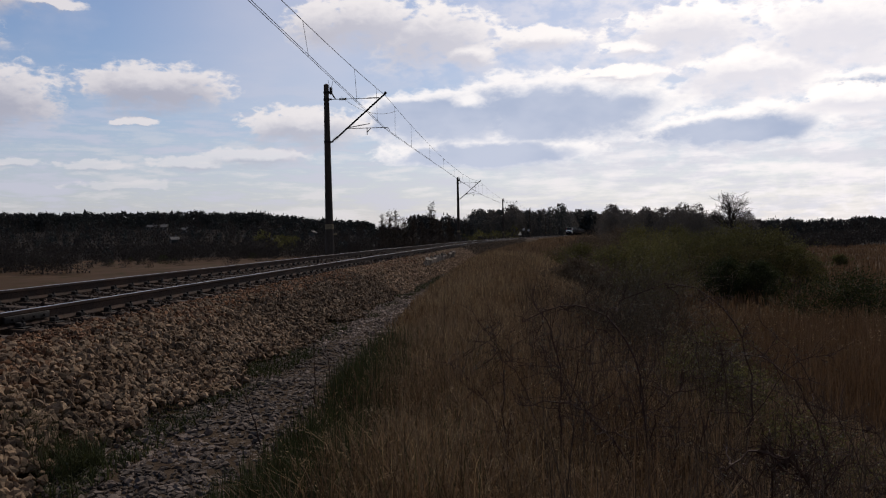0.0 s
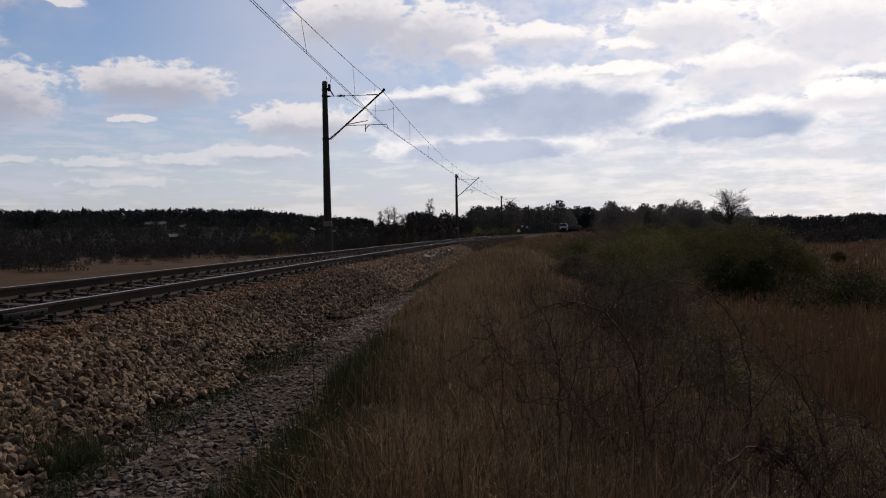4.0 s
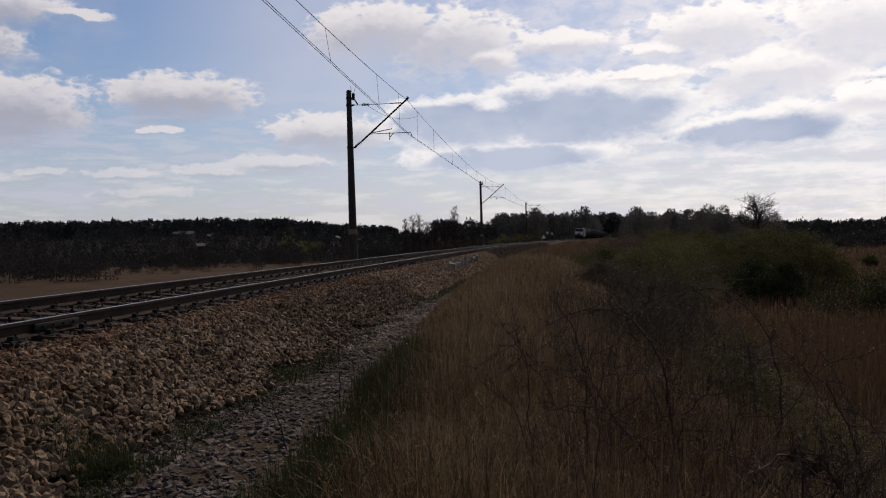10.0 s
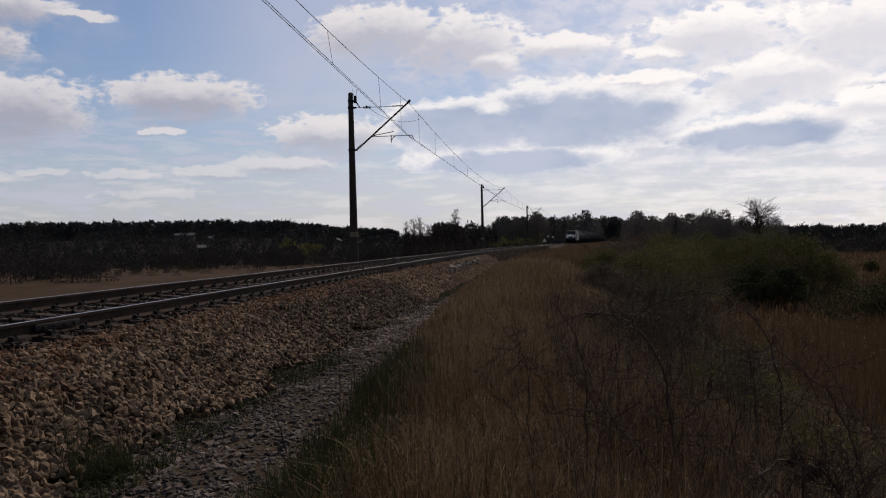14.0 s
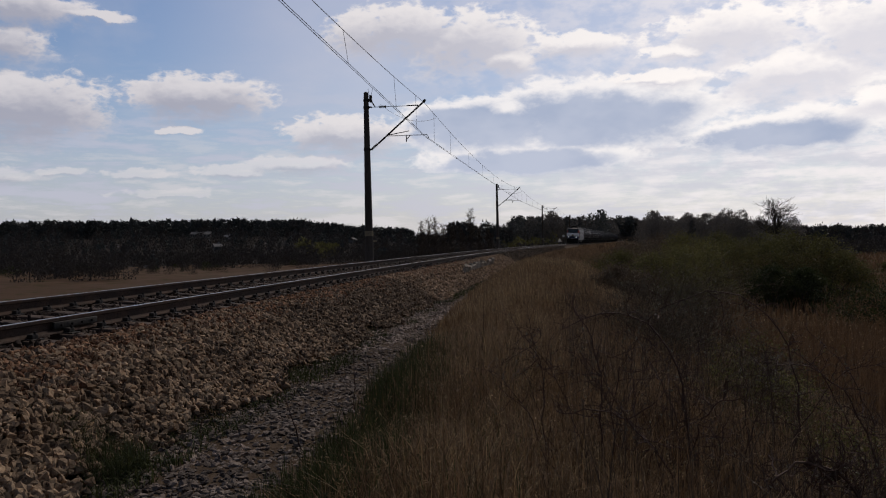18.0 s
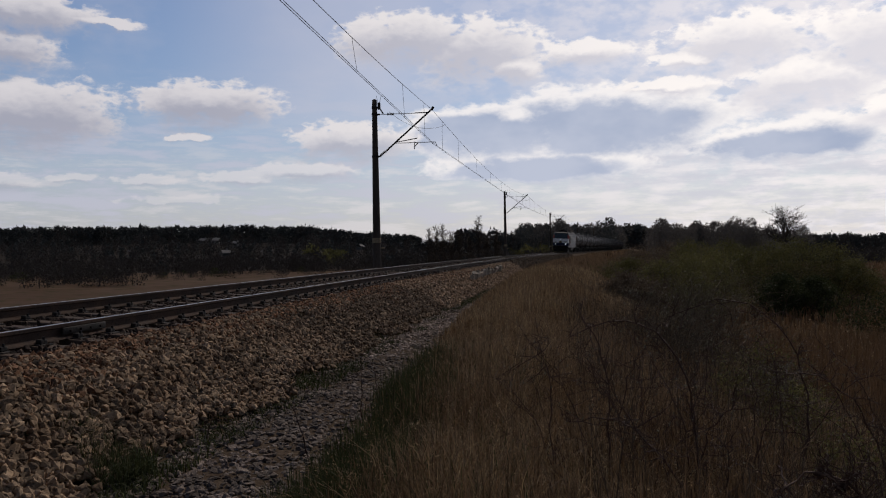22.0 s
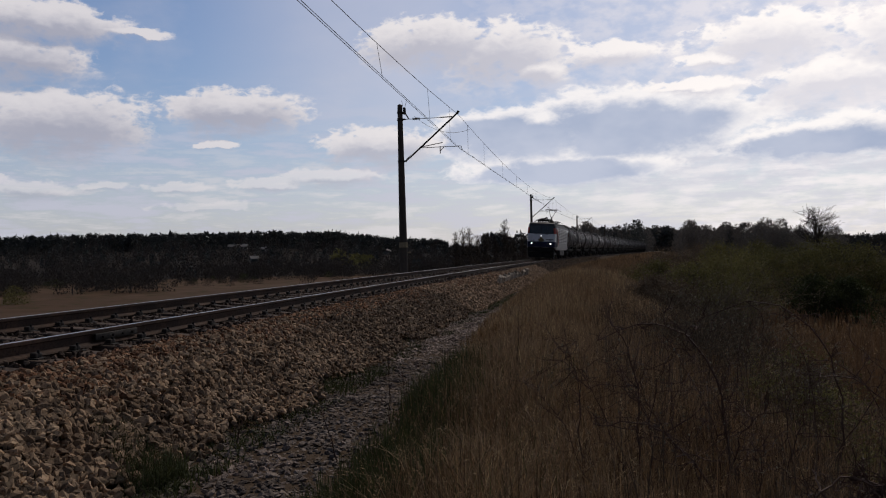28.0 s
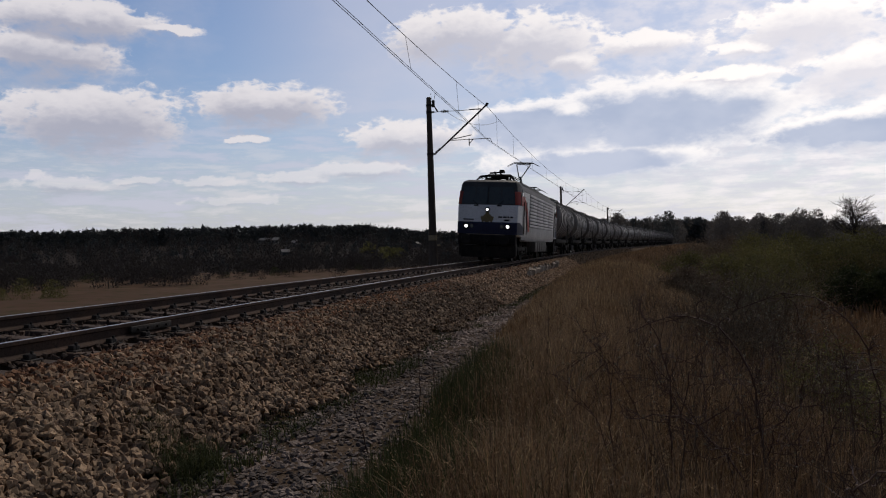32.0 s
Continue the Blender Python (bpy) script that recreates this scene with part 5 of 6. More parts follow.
        me.materials.append(mat)
        tagged(new(name, me), label, "reeds", kind="stuff")
        if plumes:
            tips = tips[(rng.rand(len(tips)) < plumes) & (tips[:, 1] > 20)]
            me = add_mesh("reed_plumes", *scraps(rng, tips, len(tips) * 2, 0.02, 0.032, 2.5, 0.3))
            me.materials.append(M_STRAW)
            tagged(new("reed_plumes", me), "pale feathery plumes of the dry reeds", "reeds", kind="stuff")

    meadow("reed_bed", "dry brown reed bed below the bank", 60000, 6, 40, 12, 33, 0.8, 1.5, 0.012, 0.03, M_REED, lambda x, y: 0.4 + 0.6 * clumpy(x, y, 51, 0.4), 0.8, 0.14)
    meadow("meadow_grass", "tawny meadow grass", 40000, 18, 150, 36, 190, 0.4, 0.9, 0.06, 0.15, M_REED, lambda x, y: 0.3 + 0.9 * clumpy(x, y, 55, 0.15), 0.9)


grow_grass()


def branch(rng, h, start, dirn, length, r, depth, k=3, wobble=0.25, forks=3, up=0.15, ends=None, least=0.0):
    """A limb of bending segments that forks into thinner ones."""
    n = 4 if depth else 3
    pts, d = [np.array(start, float)], np.array(dirn, float)
    for i in range(n):
        d = d + rng.normal(0, wobble, 3) * 0.6
        d[2] += up
        d /= np.linalg.norm(d)
        pts.append(pts[-1] + d * length / n)
    r1 = r * (0.45 if depth else 0.3)
    h.add(*tube_data(pts, np.maximum(np.linspace(r, r1, n + 1), least), k))
    if depth <= 0:
        if ends is not None:
            ends.append(pts[-1])
            ends.append(pts[-2])
        return
    for j in range(forks):
        i = min(n, 1 + int(rng.rand() * n) if j < forks - 1 else n)
        e = d + rng.normal(0, 0.75, 3)
        e[2] = abs(e[2]) * 0.7 + up
        e /= np.linalg.norm(e)
        branch(rng, h, pts[i], e, length * rng.uniform(0.5, 0.8), r1 * rng.uniform(0.6, 0.95), depth - 1, 3, wobble, forks, up, ends, least)


def bare_tree(seed, x, y, height, label, broad):
    """A leafless tree: a broad one spreads its limbs into a dome, a slender one sweeps them up along the stem."""
    rng = np.random.RandomState(seed)
    t = thing("tree", label, "tree", at=pose(x, y, float(ground_z(x, y)) - 0.15))
    hh = height * (0.55 if broad else 0.9)
    top = np.array([(rng.normal(0, 0.006) * height * q, rng.normal(0, 0.006) * height * q, hh * q) for q in np.linspace(0, 1, 9)])
    girth = height * (0.026 if broad else 0.012)
    h = Heap()
    h.add(*tube_data(top, np.linspace(girth, girth * 0.35, 9), 8))
    child("trunk", h.mesh("trunk", M_BARK), t)
    crown = Heap()
    count = 24 if broad else 36
    for j in range(count):
        q = (j + 0.5) / count
        a = j * 2.4 + rng.uniform(-0.3, 0.3)
        rise = radians(8 + 80 * q) if broad else radians(58 + 14 * q)
        d = np.array([math.cos(a) * math.cos(rise), math.sin(a) * math.cos(rise), math.sin(rise)])
        p = top[min(8, int(round((0.68 + 0.32 * q if broad else 0.2 + 0.8 * q) * 8)))]
        ln = height * (0.165 if broad else 0.15 * (1.15 - 0.6 * q)) * rng.uniform(0.85, 1.15)
        branch(rng, crown, p, d, ln, girth * 0.3, 3 if broad else 2, 4, 0.15, 4 if broad else 5, 0.05, None, 0.013)
    child("crown", crown.mesh("crown", M_BARK if broad else M_TWIG), t)
    return t


def build_shrub(seed, x, y, height, width, label, stems=26, leaves=2500, leaf_mat=None, leaf_size=0.06, twig=None, name="shrub", catkins=0, depth=2, thick=0.02, least=0.0, dense=0.0):
    rng = np.random.RandomState(seed)
    t = thing(name, label, "shrub", at=pose(x, y, float(ground_z(x, y)) - 0.1))
    wood, ends = Heap(), []
    for j in range(stems):
        a = rng.uniform(0, 6.283)
        out = rng.rand() ** 0.7
        d = np.array([math.cos(a) * out * width / height * 0.55, math.sin(a) * out * width / height * 0.55, 1.0])
        p = np.array([math.cos(a), math.sin(a), 0]) * out * width * 0.16
        branch(rng, wood, p, d / np.linalg.norm(d), height * rng.uniform(0.42, 0.62), thick * rng.uniform(0.7, 1.2), depth, 3, 0.16, 3, 0.05, ends, least)
    tall = max(v[:, 2].max() for v in wood.v)
    wide = np.percentile(np.abs(np.concatenate([v[:, :2].ravel() for v in wood.v])), 97)
    fit = np.array([width / 2 / wide, width / 2 / wide, height / tall])
    wood.v = [v * fit for v in wood.v]
    ends = [e * fit for e in ends]
    child("wood", wood.mesh("wood", twig or M_BARK), t)
    if leaves:
        h = Heap()
        h.add(*scraps(rng, ends, int(leaves * (1 - dense)), height * 0.05, leaf_size))
        if dense:
            # leafy clumps fill the rounded outline of the bush
            m = 90
            a, q = rng.uniform(0, 6.283, m), rng.rand(m) ** 0.8
            r = width / 2 * np.sqrt(np.clip(1 - q ** 2.4, 0.02, 1)) * np.sqrt(rng.rand(m)) * 0.95
            c = np.stack([r * np.cos(a), r * np.sin(a), height * (0.05 + 0.85 * q)], 1)
            h.add(*scraps(rng, c, int(leaves * dense), width * 0.055, leaf_size, 0.8, 0.6))
        tagged(child("foliage", h.mesh("foliage", leaf_mat), t), kind="stuff")
    if catkins:
        h = Heap()
        h.add(*scraps(rng, ends, catkins, height * 0.02, 0.016))
        tagged(child("catkin_fluff", h.mesh("catkin_fluff", M_CATKIN), t, "pale silky catkins"), kind="stuff")
    return t


# the bushes of the damp ground inside the curve
def at_bearing(deg, dist):
    return dist * math.sin(radians(deg)), dist * math.cos(radians(deg))


BUSHES = ((1, 9.7, 30, 0.70, 2.6, "b"), (2, 12.2, 40, 1.15, 3.6, "g"), (3, 13.8, 46, 1.45, 4, "g"), (4, 15.4, 50, 1.65, 4.5, "g"), (5, 17.4, 66, 1.5, 5.5, "d"),
          (6, 19.3, 64, 2.2, 6, "d"), (7, 21, 62, 2.25, 6.2, "d"), (8, 22.8, 61, 1.9, 5.6, "d"), (9, 24.3, 62, 0.7, 4.2, "d"), (10, 27.6, 41, -0.40, 6.2, "k"),
          (11, 31.5, 42, -0.45, 5.6, "k"), (12, 26.9, 105, -1.5, 1.8, "d"), (13, 10.6, 75, 1.75, 6.2, "b"), (14, 14.3, 92, 2.5, 7, "g"), (15, 12.6, 96, 2.3, 7, "b"),
          (16, 16.6, 110, 2.5, 8, "d"), (17, 9.9, 54, 0.9, 4.4, "d"), (18, 11.4, 48, 0.6, 3.2, "b"), (19, 19.9, 52, 0.0, 3.4, "k"), (20, 22.0, 52, -0.2, 3.2, "k"))
for sd, deg, dist, top, ww, kind in BUSHES:
    bx, by = at_bearing(deg, dist)
    build_shrub(sd, bx, by, top + 0.1 - float(ground_z(bx, by)), ww, {"g": "olive-green budding willow bush on damp ground", "d": "dark green willow bush in the marsh", "b": "brown leafless willow bush on the bank foot", "k": "low dark bush in the marsh"}[kind], 24, 9500,
                {"g": M_OLIVE, "d": M_WILLOW, "b": M_BROWNTWIG, "k": M_DARKLEAF}[kind], 0.026 + 0.00056 * dist, M_BARK if kind in "dk" else M_BROWNTWIG, "willow_bush", 0, 2, 0.03, dense=0.45 if kind == "b" else 0.75)
for sd, deg, dist, hh, ww in ((21, 12.6, 13.2, 2.3, 1.9), (22, 14.4, 15.0, 2.6, 2.1), (24, 15.6, 12.4, 1.9, 1.8), (26, 13.0, 11.0, 1.6, 1.5), (28, 18.2, 9.5, 1.3, 1.5)):
    bx, by = at_bearing(deg, dist)
    build_shrub(sd, bx, by, hh, ww, "bare willow shrub with pale catkins", 28, 0, None, 0.0, M_BROWNTWIG, "catkin_shrub", 800, 3, 0.011, 0.0028)
for sd, deg, dist, hh, ww in ((41, 18.6, 10.4, 1.25, 1.5), (42, 20.6, 8.6, 0.95, 1.1), (43, 16.8, 9.0, 0.8, 1.0), (44, 24.5, 7.4, 0.8, 1.2)):
    bx, by = at_bearing(deg, dist)
    build_shrub(sd, bx, by, hh, ww, "young shrub with small fresh olive leaves", 30, 2600, M_OLIVE, 0.017, M_BROWNTWIG, "leafing_shrub", 0, 2, 0.008, 0.0022, 0.4)
bare_tree(31, *at_bearing(20.2, 122), 11.6, "broad round leafless tree above the bushes", True)
for sd, deg, dist, hh in ((32, -0.8, 150, 10.8), (33, 0.5, 148, 7.2), (34, -2.2, 152, 8.4), (35, -3.4, 150, 9.6), (36, -4.4, 155, 8.8), (37, -1.5, 158, 7.8), (38, -3.9, 152, 9.2), (39, -2.8, 156, 8.4), (40, -0.2, 160, 7.4)):
    bare_tree(sd, *at_bearing(deg, dist), hh, "slender leafless tree behind the track", False)

# canes: root, then the bend and the tip of the arch, across and up from the root
build_bramble(51, 0.80, 5.0, ((-0.14, 0.45, 0.05, 0.93, -0.23, 1.28, 0.009), (-0.06, 0.7, 0.1, 1.15, 0.26, 1.06, 0.006), (-0.3, 0.5, -0.3, 0.9, -0.55, 1.1, 0.005)), "thin bare dog rose with crooked brown stems")
build_bramble(52, 1.27, 5.2, ((0.18, 0.55, -0.03, 1.6, -0.74, 1.13, 0.010), (0.12, 0.5, 0.1, 0.55, 0.30, 0.80, 0.008), (0.05, 0.5, -0.1, 0.8, -0.28, 1.1, 0.006)), "arching bare bramble on the grassy bank")
build_bramble(53, 1.24, 4.6, ((-0.15, 0.34, -0.34, 0.87, -0.71, 0.70, 0.010), (0.1, 0.3, 0.2, 0.55, 0.05, 0.62, 0.006)), "low arching bare bramble")
build_bramble(54, 2.82, 5.6, ((-0.05, 0.65, -0.2, 1.42, -0.78, 1.35, 0.010), (-0.1, 0.6, -0.3, 1.1, -0.75, 1.12, 0.006)), "tall thin bare bramble canes")
build_bramble(55, 2.09, 4.2, ((-0.03, 0.85, -0.42, 0.94, -0.66, 0.78, 0.013), (-0.5, 0.62, -0.4, 0.88, -0.15, 0.80, 0.009), (0.15, 0.5, 0.3, 0.7, 0.42, 0.66, 0.008), (-0.3, 0.4, -0.55, 0.62, -0.75, 0.55, 0.008)), "thick bramble with withered leaves", 3)
build_bramble(56, 2.39, 6.5, ((0.43, 0.75, 0.01, 2.0, -0.84, 1.48, 0.010), (-0.1, 0.7, 0.0, 1.2, -0.25, 1.4, 0.006), (0.15, 0.6, 0.45, 1.1, 0.75, 1.0, 0.006)), "tangled bare bramble further down the bank")
build_bramble(57, 0.37, 4.9, ((0.0, 0.5, 0.04, 1.0, -0.14, 1.1, 0.006), (0.05, 0.4, -0.1, 0.7, -0.35, 0.85, 0.005)), "slight bare dog rose in the dry grass")
build_bramble(58, 1.03, 5.6, ((0.06, 0.45, 0.02, 0.8, -0.03, 1.12, 0.006), (0.2, 0.5, 0.35, 0.8, 0.6, 0.95, 0.005), (-0.1, 0.4, -0.2, 0.85, -0.5, 0.95, 0.005)), "tangled bare bramble thicket")
build_bramble(59, 1.79, 5.6, ((-0.03, 0.4, 0.28, 0.7, 0.26, 1.1, 0.007), (-0.1, 0.5, -0.2, 0.9, -0.5, 1.0, 0.005), (0.1, 0.4, 0.1, 0.8, 0.0, 1.2, 0.005)), "bare bramble down the bank")
build_bramble(61, 2.45, 4.5, ((-0.1, 0.4, -0.3, 0.75, -0.6, 0.7, 0.008), (0.1, 0.4, 0.2, 0.8, 0.05, 0.95, 0.007), (-0.2, 0.3, -0.5, 0.45, -0.85, 0.4, 0.007), (0.2, 0.3, 0.5, 0.55, 0.7, 0.4, 0.007)), "dense tangle of dark bramble canes", 1)
build_bramble(62, 1.75, 4.4, ((0.1, 0.3, 0.25, 0.6, 0.5, 0.62, 0.007), (-0.1, 0.35, -0.15, 0.65, -0.4, 0.7, 0.006), (0.0, 0.3, 0.1, 0.55, 0.2, 0.8, 0.006)), "dense tangle of dark bramble canes", 1)
build_bramble(63, 2.75, 5.0, ((-0.2, 0.4, -0.4, 0.8, -0.8, 0.75, 0.008), (0.0, 0.5, -0.1, 0.9, -0.3, 1.15, 0.006), (0.15, 0.4, 0.3, 0.7, 0.55, 0.7, 0.006)), "dense tangle of dark bramble canes", 1)
build_bramble(60, 3.5, 7.2, ((-0.2, 0.8, -0.5, 1.6, -1.0, 1.5, 0.008), (0.1, 0.7, -0.1, 1.3, -0.5, 1.6, 0.007)), "tall bare bramble down the bank")


def build_stalk(seed, x, y, h, lean):
    """A dead weed stem with a few short side shoots."""
    rng = np.random.RandomState(seed)
    t = thing("dry_stalk", "dead dark weed stalk standing in the grass", "plant", "dead weed stalks", at=pose(x, y, float(ground_z(x, y)) - 0.03))
    pts = [np.array([lean * h * q ** 1.6, 0.1 * lean * h * q, h * q]) + rng.normal(0, 0.006, 3) for q in np.linspace(0, 1, 7)]
    g = Heap()
    g.add(*tube_data(pts, np.linspace(0.006, 0.002, 7), 4))
    child("stem", g.mesh("stem", M_BRAMBLE), t)
    for k in range(6):
        i = rng.randint(3, 7)
        e = rng.normal(0, 1, 3) * (1, 1, 0.3) + (0, 0, 0.9)
        g = Heap()
        g.add(*tube_data([pts[i], pts[i] + e / np.linalg.norm(e) * rng.uniform(0.04, 0.11)], [0.003, 0.002], 3))
        child("shoot", g.mesh("shoot", M_BRAMBLE), t)


for sd, sx, sy, hh, ln in ((1, -1.28, 7.6, 0.78, 0.02), (2, -1.16, 7.9, 0.5, -0.05), (3, -1.45, 6.1, 0.62, -0.35), (4, -0.02, 9.5, 0.85, 0.03), (5, 1.05, 4.6, 0.45, -0.12),
                           (6, 0.5, 7.0, 0.8, 0.1), (7, 2.0, 7.6, 1.0, 0.08), (8, -3.1, 6.7, 0.4, -0.2), (9, -2.45, 6.6, 0.28, 0.15), (10, -3.7, 6.3, 0.35, 0.3)):
    build_stalk(sd, sx, sy, hh, ln)


# ---- far woods ----
def far_tree(rng, reach, foot, chips, size, slim=1.0):
    """A tree of height 1 seen from afar: a stem and many small shoots filling the uneven outline of the crown."""
    g = Heap()
    g.add(*tube_data([(0, 0, 0), (0, 0, 0.7)], [0.016, 0.006], 4))
    lobes = 9
    lq, la = rng.rand(lobes), rng.uniform(0, 6.283, lobes)
    q = rng.rand(chips) ** 0.85
    a = rng.uniform(0, 6.283, chips)
    bulge = 0.72 + 0.42 * np.max(np.exp(-((q[:, None] - lq) / 0.16) ** 2) * (0.5 + 0.5 * np.cos(a[:, None] - la)), 1)
    r = np.array([reach(k) for k in q]) * bulge * rng.rand(chips) ** 0.42
    c = np.stack([r * np.cos(a), r * np.sin(a), foot + (0.98 - foot) * q], 1)
    d = rng.normal(0, 1, (chips, 3, 3)) * (slim, slim, 1)
    g.add((c[:, None] + d * (size * rng.uniform(0.6, 1.3, chips))[:, None, None]).reshape(-1, 3), np.arange(chips * 3).reshape(-1, 3))
    return np.concatenate(g.v), np.concatenate(g.f)


def grow_woods():
    """Woods and thickets round the horizon, thick enough to hide the ground behind."""
    rng = np.random.RandomState(77)
    scots = lambda q: 0.05 + 0.20 * math.sin(math.pi * (0.22 + 0.72 * q))
    spire = lambda q: 0.03 + 0.19 * (1 - q) ** 0.8
    dome = lambda q: 0.06 + 0.30 * math.sin(math.pi * (0.18 + 0.76 * q))
    heap = lambda q: 0.08 + 0.50 * math.sin(math.pi * (0.28 + 0.62 * q))
    pool_p = [far_tree(rng, scots if k % 3 else spire, 0.02, 95, 0.052) for k in range(14)]
    pool_b = [far_tree(rng, dome, 0.02, 95, 0.056, 0.6) for k in range(14)]
    bush = [far_tree(rng, heap, 0.07, 110, 0.080, 0.7) for k in range(14)]
    bush_fine = [far_tree(rng, heap, 0.02, 640, 0.032, 0.7) for k in range(14)]
    fine_p = [far_tree(rng, scots if k % 3 else spire, 0.04, 620, 0.020) for k in range(12)]
    fine_b = [far_tree(rng, dome, 0.06, 800, 0.019, 0.6) for k in range(12)]

    def wood(name, label, n, a0, a1, d0, d1, h0, h1, share, mat_p=M_PINE, mat_b=M_WOODS, power=1.0, clear=16, fine=False, roll=1.0, left=False, bushes=False):
        hp, hb = Heap(), Heap()
        for i in range(n):
            a, d = radians(rng.uniform(a0, a1)), d0 + (d1 - d0) * rng.rand() ** power
            x, y = d * math.sin(a), d * math.cos(a)
            if abs(float(across(x, y))) < clear or (left and float(across(x, y)) > -5) or any(abs(math.degrees(a) - ha) < 0.3 and hd - 90 < d < hd + 8 for ha, hd in HOUSES):
                continue
            da = math.degrees(a)
            h = rng.uniform(h0, h1) * (1 - 0.14 * roll + roll * (0.2 * math.sin(da * 1.9 + 1) * math.sin(da * 0.83) + 0.08 * math.sin(da * 5.3)))
            use = rng.rand() < share
            v, f = (bush_fine if d < 200 else bush)[rng.randint(10)] if bushes and not use else ((fine_p if use else fine_b) if fine else (pool_p if use else pool_b))[rng.randint(10)]
            c, s = math.cos(a * 40), math.sin(a * 40)
            w = v * h
            w = np.stack([w[:, 0] * c - w[:, 1] * s + x, w[:, 0] * s + w[:, 1] * c + y, w[:, 2] + float(ground_z(x, y)) - 0.4], 1)
            (hp if use else hb).add(w, f)
        for h, m, lab in ((hp, mat_p, "evergreen " + label), (hb, mat_b, "leafless " + label)):
            if h.v:
                tagged(new(name, h.mesh(name, m)), lab, "woods", kind="stuff")

    wood("forest", "trees of the wooded rise", 2000, -46, -5, 540, 660, 9.5, 13.5, 0.9, roll=0.18)
    wood("forest", "undergrowth of the wooded rise", 300, -46, -3, 600, 690, 4, 7, 0.5, roll=0.2)
    wood("thicket", "scattered bushes at the meadow edge", 46, -42, -6, 140, 190, 1.4, 3.2, 0.0, bushes=True)
    wood("thicket", "budding bushes at the meadow edge", 16, -42, -12, 145, 185, 1.4, 2.6, 0.0, mat_b=M_DARKLEAF, bushes=True)
    wood("thicket", "tall dark bushes at the meadow edge", 70, -46, -25, 125, 175, 3.2, 5.2, 0.0, bushes=True)
    wood("thicket", "budding green bushes at the meadow edge", 9, -38, -33, 100, 125, 1.6, 3.0, 0.0, mat_b=M_WILLOW, bushes=True)
    wood("thicket", "budding green trees on the slope", 16, -13.2, -10.6, 250, 330, 4.5, 7, 0.0, mat_b=M_WILLOW, bushes=True)
    wood("thicket", "budding green trees behind the track", 26, 1.5, 5.2, 260, 330, 5.5, 8, 0.0, mat_b=M_WILLOW)
    wood("forest", "trees of the far wooded rise", 650, -12, 5, 520, 640, 8, 12.5, 0.6)
    wood("thicket", "bushes at the back of the meadow", 800, -46, -3, 180, 330, 2.2, 5.4, 0.03, bushes=True)
    wood("thicket", "trees on the slope of the rise", 1300, -46, -3, 330, 540, 5, 8.5, 0.3)
    wood("thicket", "bushes behind the track", 800, -8, 9, 170, 420, 2.5, 5.5, 0.1, bushes=True)
    wood("forest", "tall trees behind the curve of the line", 260, 2.0, 10.8, 430, 600, 18, 21.5, 0.6, M_HAZEPINE, M_HAZECOPSE, fine=True, roll=0.3, clear=5, left=True)
    wood("copse", "trees beside the line", 125, 10.9, 18.5, 330, 430, 13.5, 17.5, 0.06, M_HAZEPINE, M_HAZECOPSE, fine=True, roll=0.55)
    wood("copse", "lower trees beside the line", 60, 17.5, 21.5, 330, 430, 10.5, 14, 0.0, M_HAZEPINE, M_HAZECOPSE, fine=True, roll=0.5)
    wood("forest", "trees along the horizon", 1500, 14, 46, 640, 900, 11, 14.5, 0.5, roll=0.4)
    wood("forest", "trees beyond the meadow behind the track", 110, -2.5, 2.6, 430, 560, 12.5, 16.5, 0.5, roll=0.5)
    wood("thicket", "bushes across the marsh", 800, 19, 42, 190, 420, 2.5, 5, 0.05, bushes=True)
    wood("forest", "trees where the line runs into the woods", 320, 7, 15, 790, 880, 22, 27, 0.5, M_HAZEPINE, M_HAZECOPSE, clear=-1, roll=0.4)
    wood("forest", "trees in the middle distance beside the line", 420, 11.5, 19, 430, 700, 11, 16, 0.4, M_HAZEPINE, M_HAZECOPSE)
    wood("thicket", "undergrowth where the line runs into the woods", 260, 6.5, 14, 765, 800, 4, 8, 0.1, clear=-1, bushes=True)


grow_woods()


# ---- stones ----
def stone_shapes(rng, n, corners):
    out = []
    for i in range(n):
        bm = bmesh.new()
        for p in rng.normal(0, 1, (corners, 3)):      # a splintered block: the hull of a few points
            p = p / np.linalg.norm(p) * rng.uniform(0.9, 1.1)
            bm.verts.new(p * (1.22, 0.95, 0.76))
        bmesh.ops.convex_hull(bm, input=bm.verts)
        bmesh.ops.delete(bm, geom=[q for q in bm.verts if not q.link_faces], context="VERTS")
        bm.verts.index_update()
        bmesh.ops.recalc_face_normals(bm, faces=bm.faces)
        bmesh.ops.triangulate(bm, faces=bm.faces)
        v = np.array([tuple(p.co) for p in bm.verts])
        f = np.array([[q.index for q in face.verts] for face in bm.faces])
        bm.free()
        out.append((v, f))
    return out


def turns(rng, n):
    q = rng.normal(0, 1, (n, 4))
    q /= np.linalg.norm(q, axis=1)[:, None]
    w, x, y, z = q.T
    return np.stack([np.stack([1 - 2 * (y * y + z * z), 2 * (x * y - z * w), 2 * (x * z + y * w)], 1),
                     np.stack([2 * (x * y + z * w), 1 - 2 * (x * x + z * z), 2 * (y * z - x * w)], 1),
                     np.stack([2 * (x * z - y * w), 2 * (y * z + x * w), 1 - 2 * (x * x + y * y)], 1)], 1)


SHAPES = stone_shapes(np.random.RandomState(5), 14, 14)
PLAIN_SHAPES = [(v * 1.1, f) for v, f in stone_shapes(np.random.RandomState(6), 12, 10)]


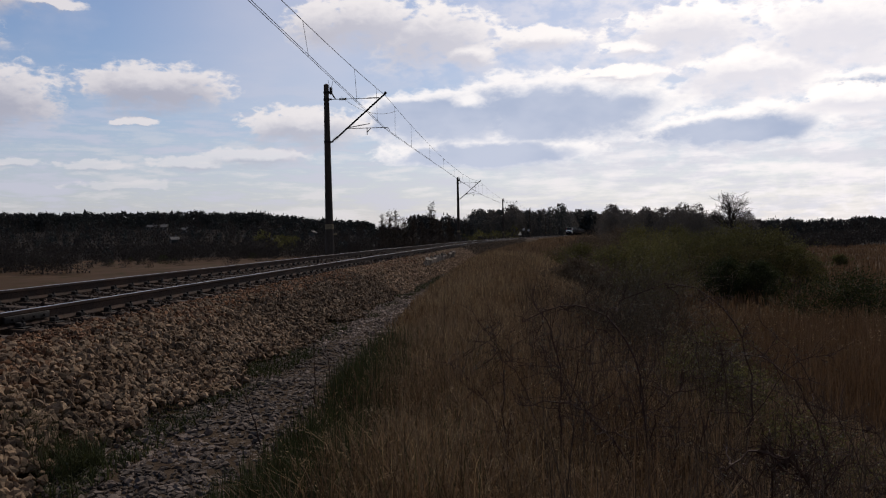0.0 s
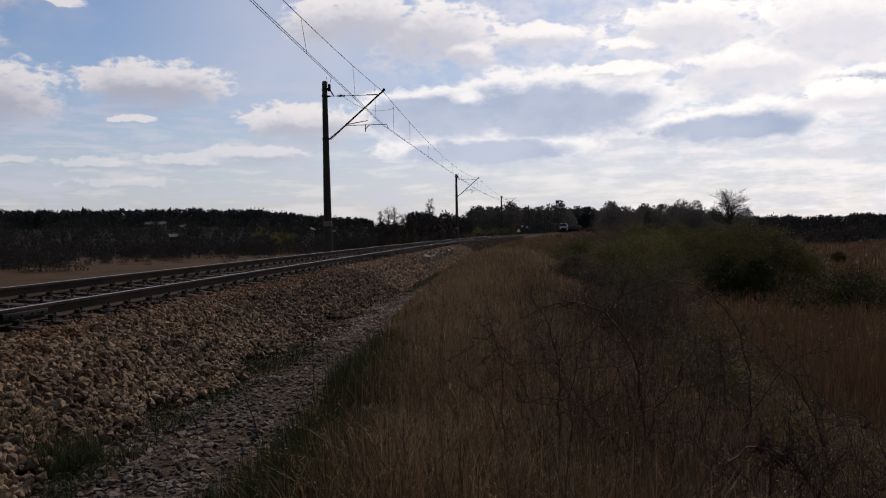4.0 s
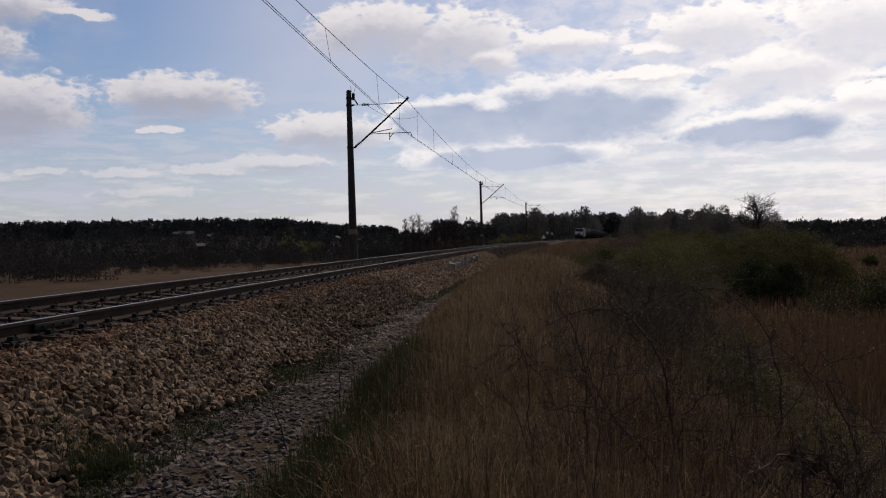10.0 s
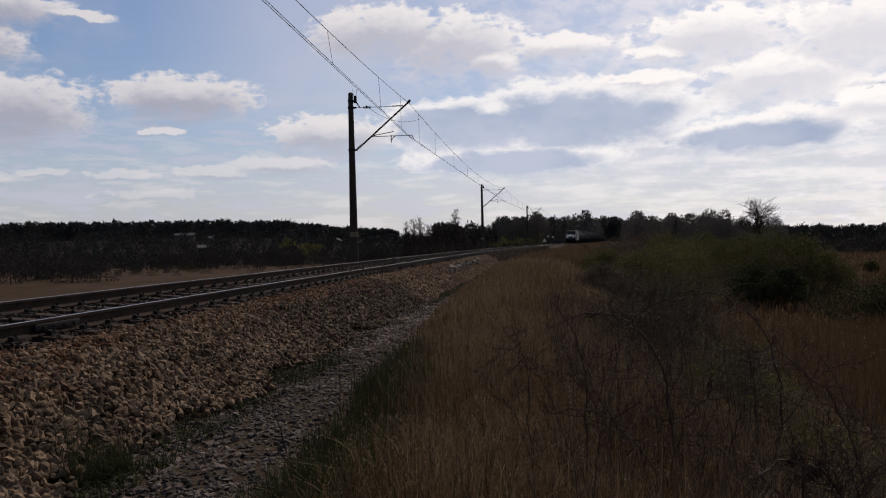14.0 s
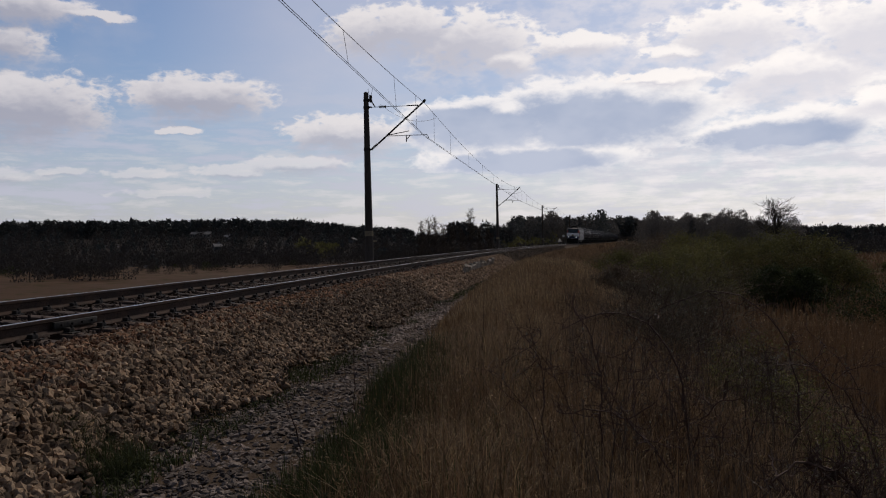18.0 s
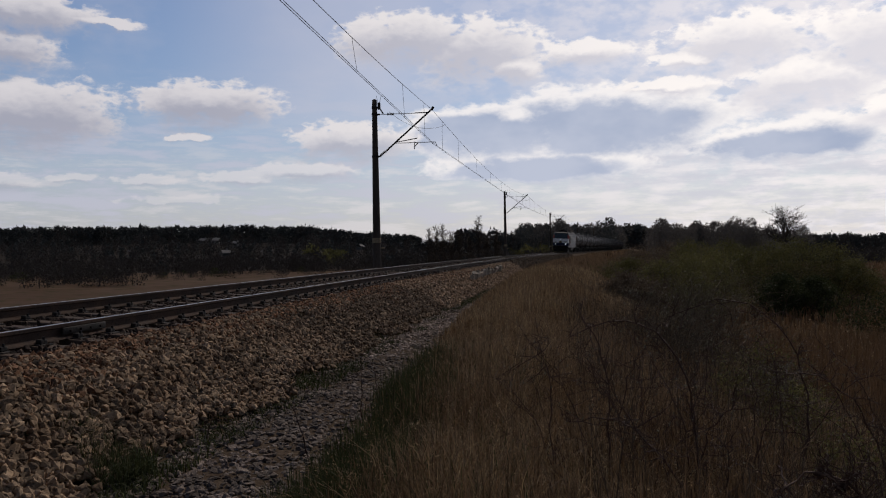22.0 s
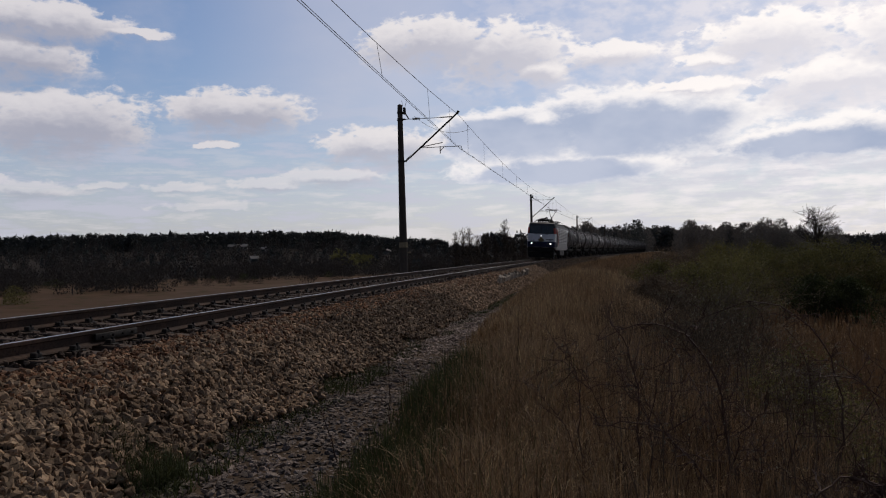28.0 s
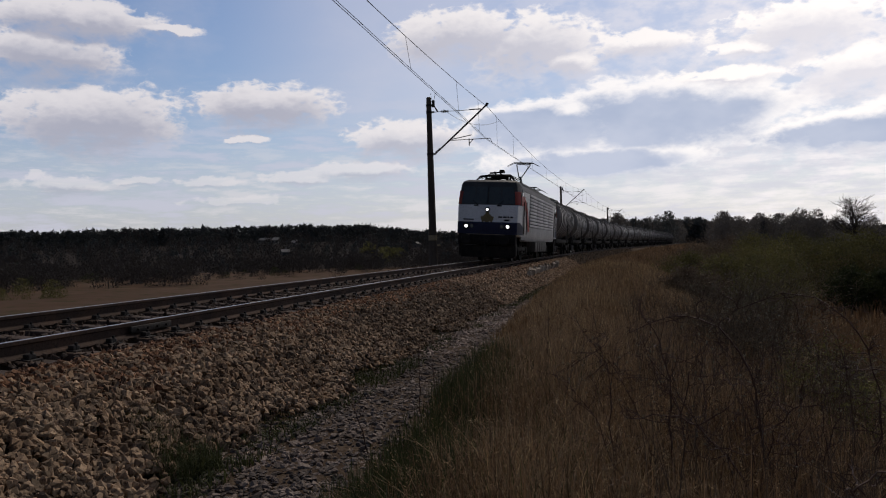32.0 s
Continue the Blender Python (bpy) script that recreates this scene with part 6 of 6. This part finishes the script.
def strew(rng, x, y, z, size, flat=1.0, shapes=SHAPES):
    R = turns(rng, len(x))
    vs, fs, n0 = [], [], 0
    which = rng.randint(0, len(shapes), len(x))
    for k, (v, f) in enumerate(shapes):
        i = np.where(which == k)[0]
        if not len(i):
            continue
        w = np.einsum("nij,vj->nvi", R[i], v) * size[i][:, None, None] * (1, 1, flat) + np.stack([x[i], y[i], z[i]], 1)[:, None]
        vs.append(w.reshape(-1, 3))
        fs.append((np.arange(len(i))[:, None, None] * len(v) + f[None]).reshape(-1, 3) + n0)
        n0 += len(i) * len(v)
    return np.concatenate(vs), np.concatenate(fs)


def ballast_top(u, x, y):
    """Surface of the ballast: level between the sleepers, sloping off outside them."""
    a = np.abs(u)
    return np.interp(a, [0, 1.42, 1.75, 2.85], [RAIL - 0.185, RAIL - 0.175, RAIL - 0.24, 0.0]) - u * CANT * (a < 2)


def lay_ballast():
    rng = np.random.RandomState(9)
    bed = thing("ballast", "bed of broken brown ballast stones under the track", "ballast", kind="structure")

    def layer(n, y0, y1, u0, u1, s0, s1, power, mat, label, rust=None, keep=None, singles=0, name="ballast_stones", parent=bed, flat=1.0, height=None):
        x, y, u = strip(rng, n, y0, y1, u0, u1, power)
        if keep is not None:
            k = rng.rand(n) < keep(x, y, u)
            x, y, u = x[k], y[k], u[k]
        s = rng.uniform(s0, s1, len(x)) ** 1.0
        z = (ballast_top(u, x, y) if height is None else height(x, y)) + rng.uniform(-0.35, 0.45, len(x)) * s
        if singles:
            order = np.argsort(np.hypot(x + 2.2, y - 6.0))
            one, rest = order[:singles], order[singles:]
            meshes = []
            for v, f in SHAPES:
                me = add_mesh("stone", v, f)
                me.materials.append(mat)
                meshes.append(me)
            R = turns(rng, len(one))
            for j, i in enumerate(one):
                m = Matrix(R[j].tolist()).to_4x4()
                m = Matrix.Translation((x[i], y[i], z[i])) @ Matrix.Diagonal((1, 1, flat, 1)) @ m @ Matrix.Scale(s[i], 4)
                child("stone", meshes[j % len(meshes)], parent, "", m)
            x, y, z, s = x[rest], y[rest], z[rest], s[rest]
        near = (y > 3) & (y < 12)
        for some, shapes in ((near, SHAPES), (~near, PLAIN_SHAPES)):
            if some.any():
                me = add_mesh(name, *strew(rng, x[some], y[some], z[some], s[some], flat, shapes))
                me.materials.append(mat)
                tagged(child(name, me, parent, label), kind="stuff")

    layer(26000, 3.5, 24, 1.35, 3.25, 0.020, 0.050, 1.35, M_STONE, "loose broken stones of the slope", singles=290,
          keep=lambda x, y, u: np.where(u < 1.75, 0.6, np.clip(1 - (u - 2.72 - 0.22 * waves(x, y, 1.7, 91)) * 4.5, 0, 1)))
    layer(2600, -9, 3.6, 1.35, 3.1, 0.045, 0.075, 1.0, M_STONE, "loose broken stones of the near slope")
    layer(9000, 22, 62, 1.35, 3.0, 0.035, 0.06, 1.3, M_STONE, "loose broken stones further off")
    layer(15000, 3.5, 40, 1.2, 2.15, 0.02, 0.046, 1.35, M_RUSTSTONE, "rust-stained stones beside the rail",
          keep=lambda x, y, u: np.clip(1.35 - (u - 1.2) / 0.6 + 0.5 * waves(x, y, 2.1, 93), 0, 1))
    layer(6500, 0, 26, -2.2, 1.3, 0.02, 0.042, 1.2, M_DARKSTONE, "grimy stones between the rails")
    layer(3000, 26, 110, -2.2, 1.3, 0.05, 0.09, 1.3, M_DARKSTONE, "grimy stones between the far rails")
    layer(2600, 60, 150, 1.3, 2.7, 0.06, 0.1, 1.2, M_STONE, "far ballast")
    # the trodden path on the shoulder
    way = thing("footpath", "trodden gravel footpath of small grey stones beside the ballast", "path", kind="structure")
    layer(17000, 3.2, 20, 2.7, 4.75, 0.013, 0.042, 1.4, M_PATHSTONE, "small trodden stones", singles=280, parent=way, name="path_stones", flat=0.6,
          height=lambda x, y: ground_z(x, y) + 0.0, keep=lambda x, y, u: np.clip((path_edge(y) + 0.25 - u) * 3, 0, 1) * (0.55 + 0.5 * clumpy(x, y, 21)))
    layer(2000, -9, 3.4, 2.7, 4.75, 0.03, 0.06, 1.0, M_PATHSTONE, "small trodden stones of the near path", parent=way, name="path_stones", flat=0.6,
          height=lambda x, y: ground_z(x, y) + 0.0)
    layer(3500, 18, 48, 2.6, 3.9, 0.025, 0.045, 1.2, M_PATHSTONE, "small trodden stones further off", parent=way, name="path_stones", flat=0.6,
          height=lambda x, y: ground_z(x, y) + 0.0, keep=lambda x, y, u: np.clip((path_edge(y) + 0.1 - u) * 3, 0, 1))


lay_ballast()

motions()
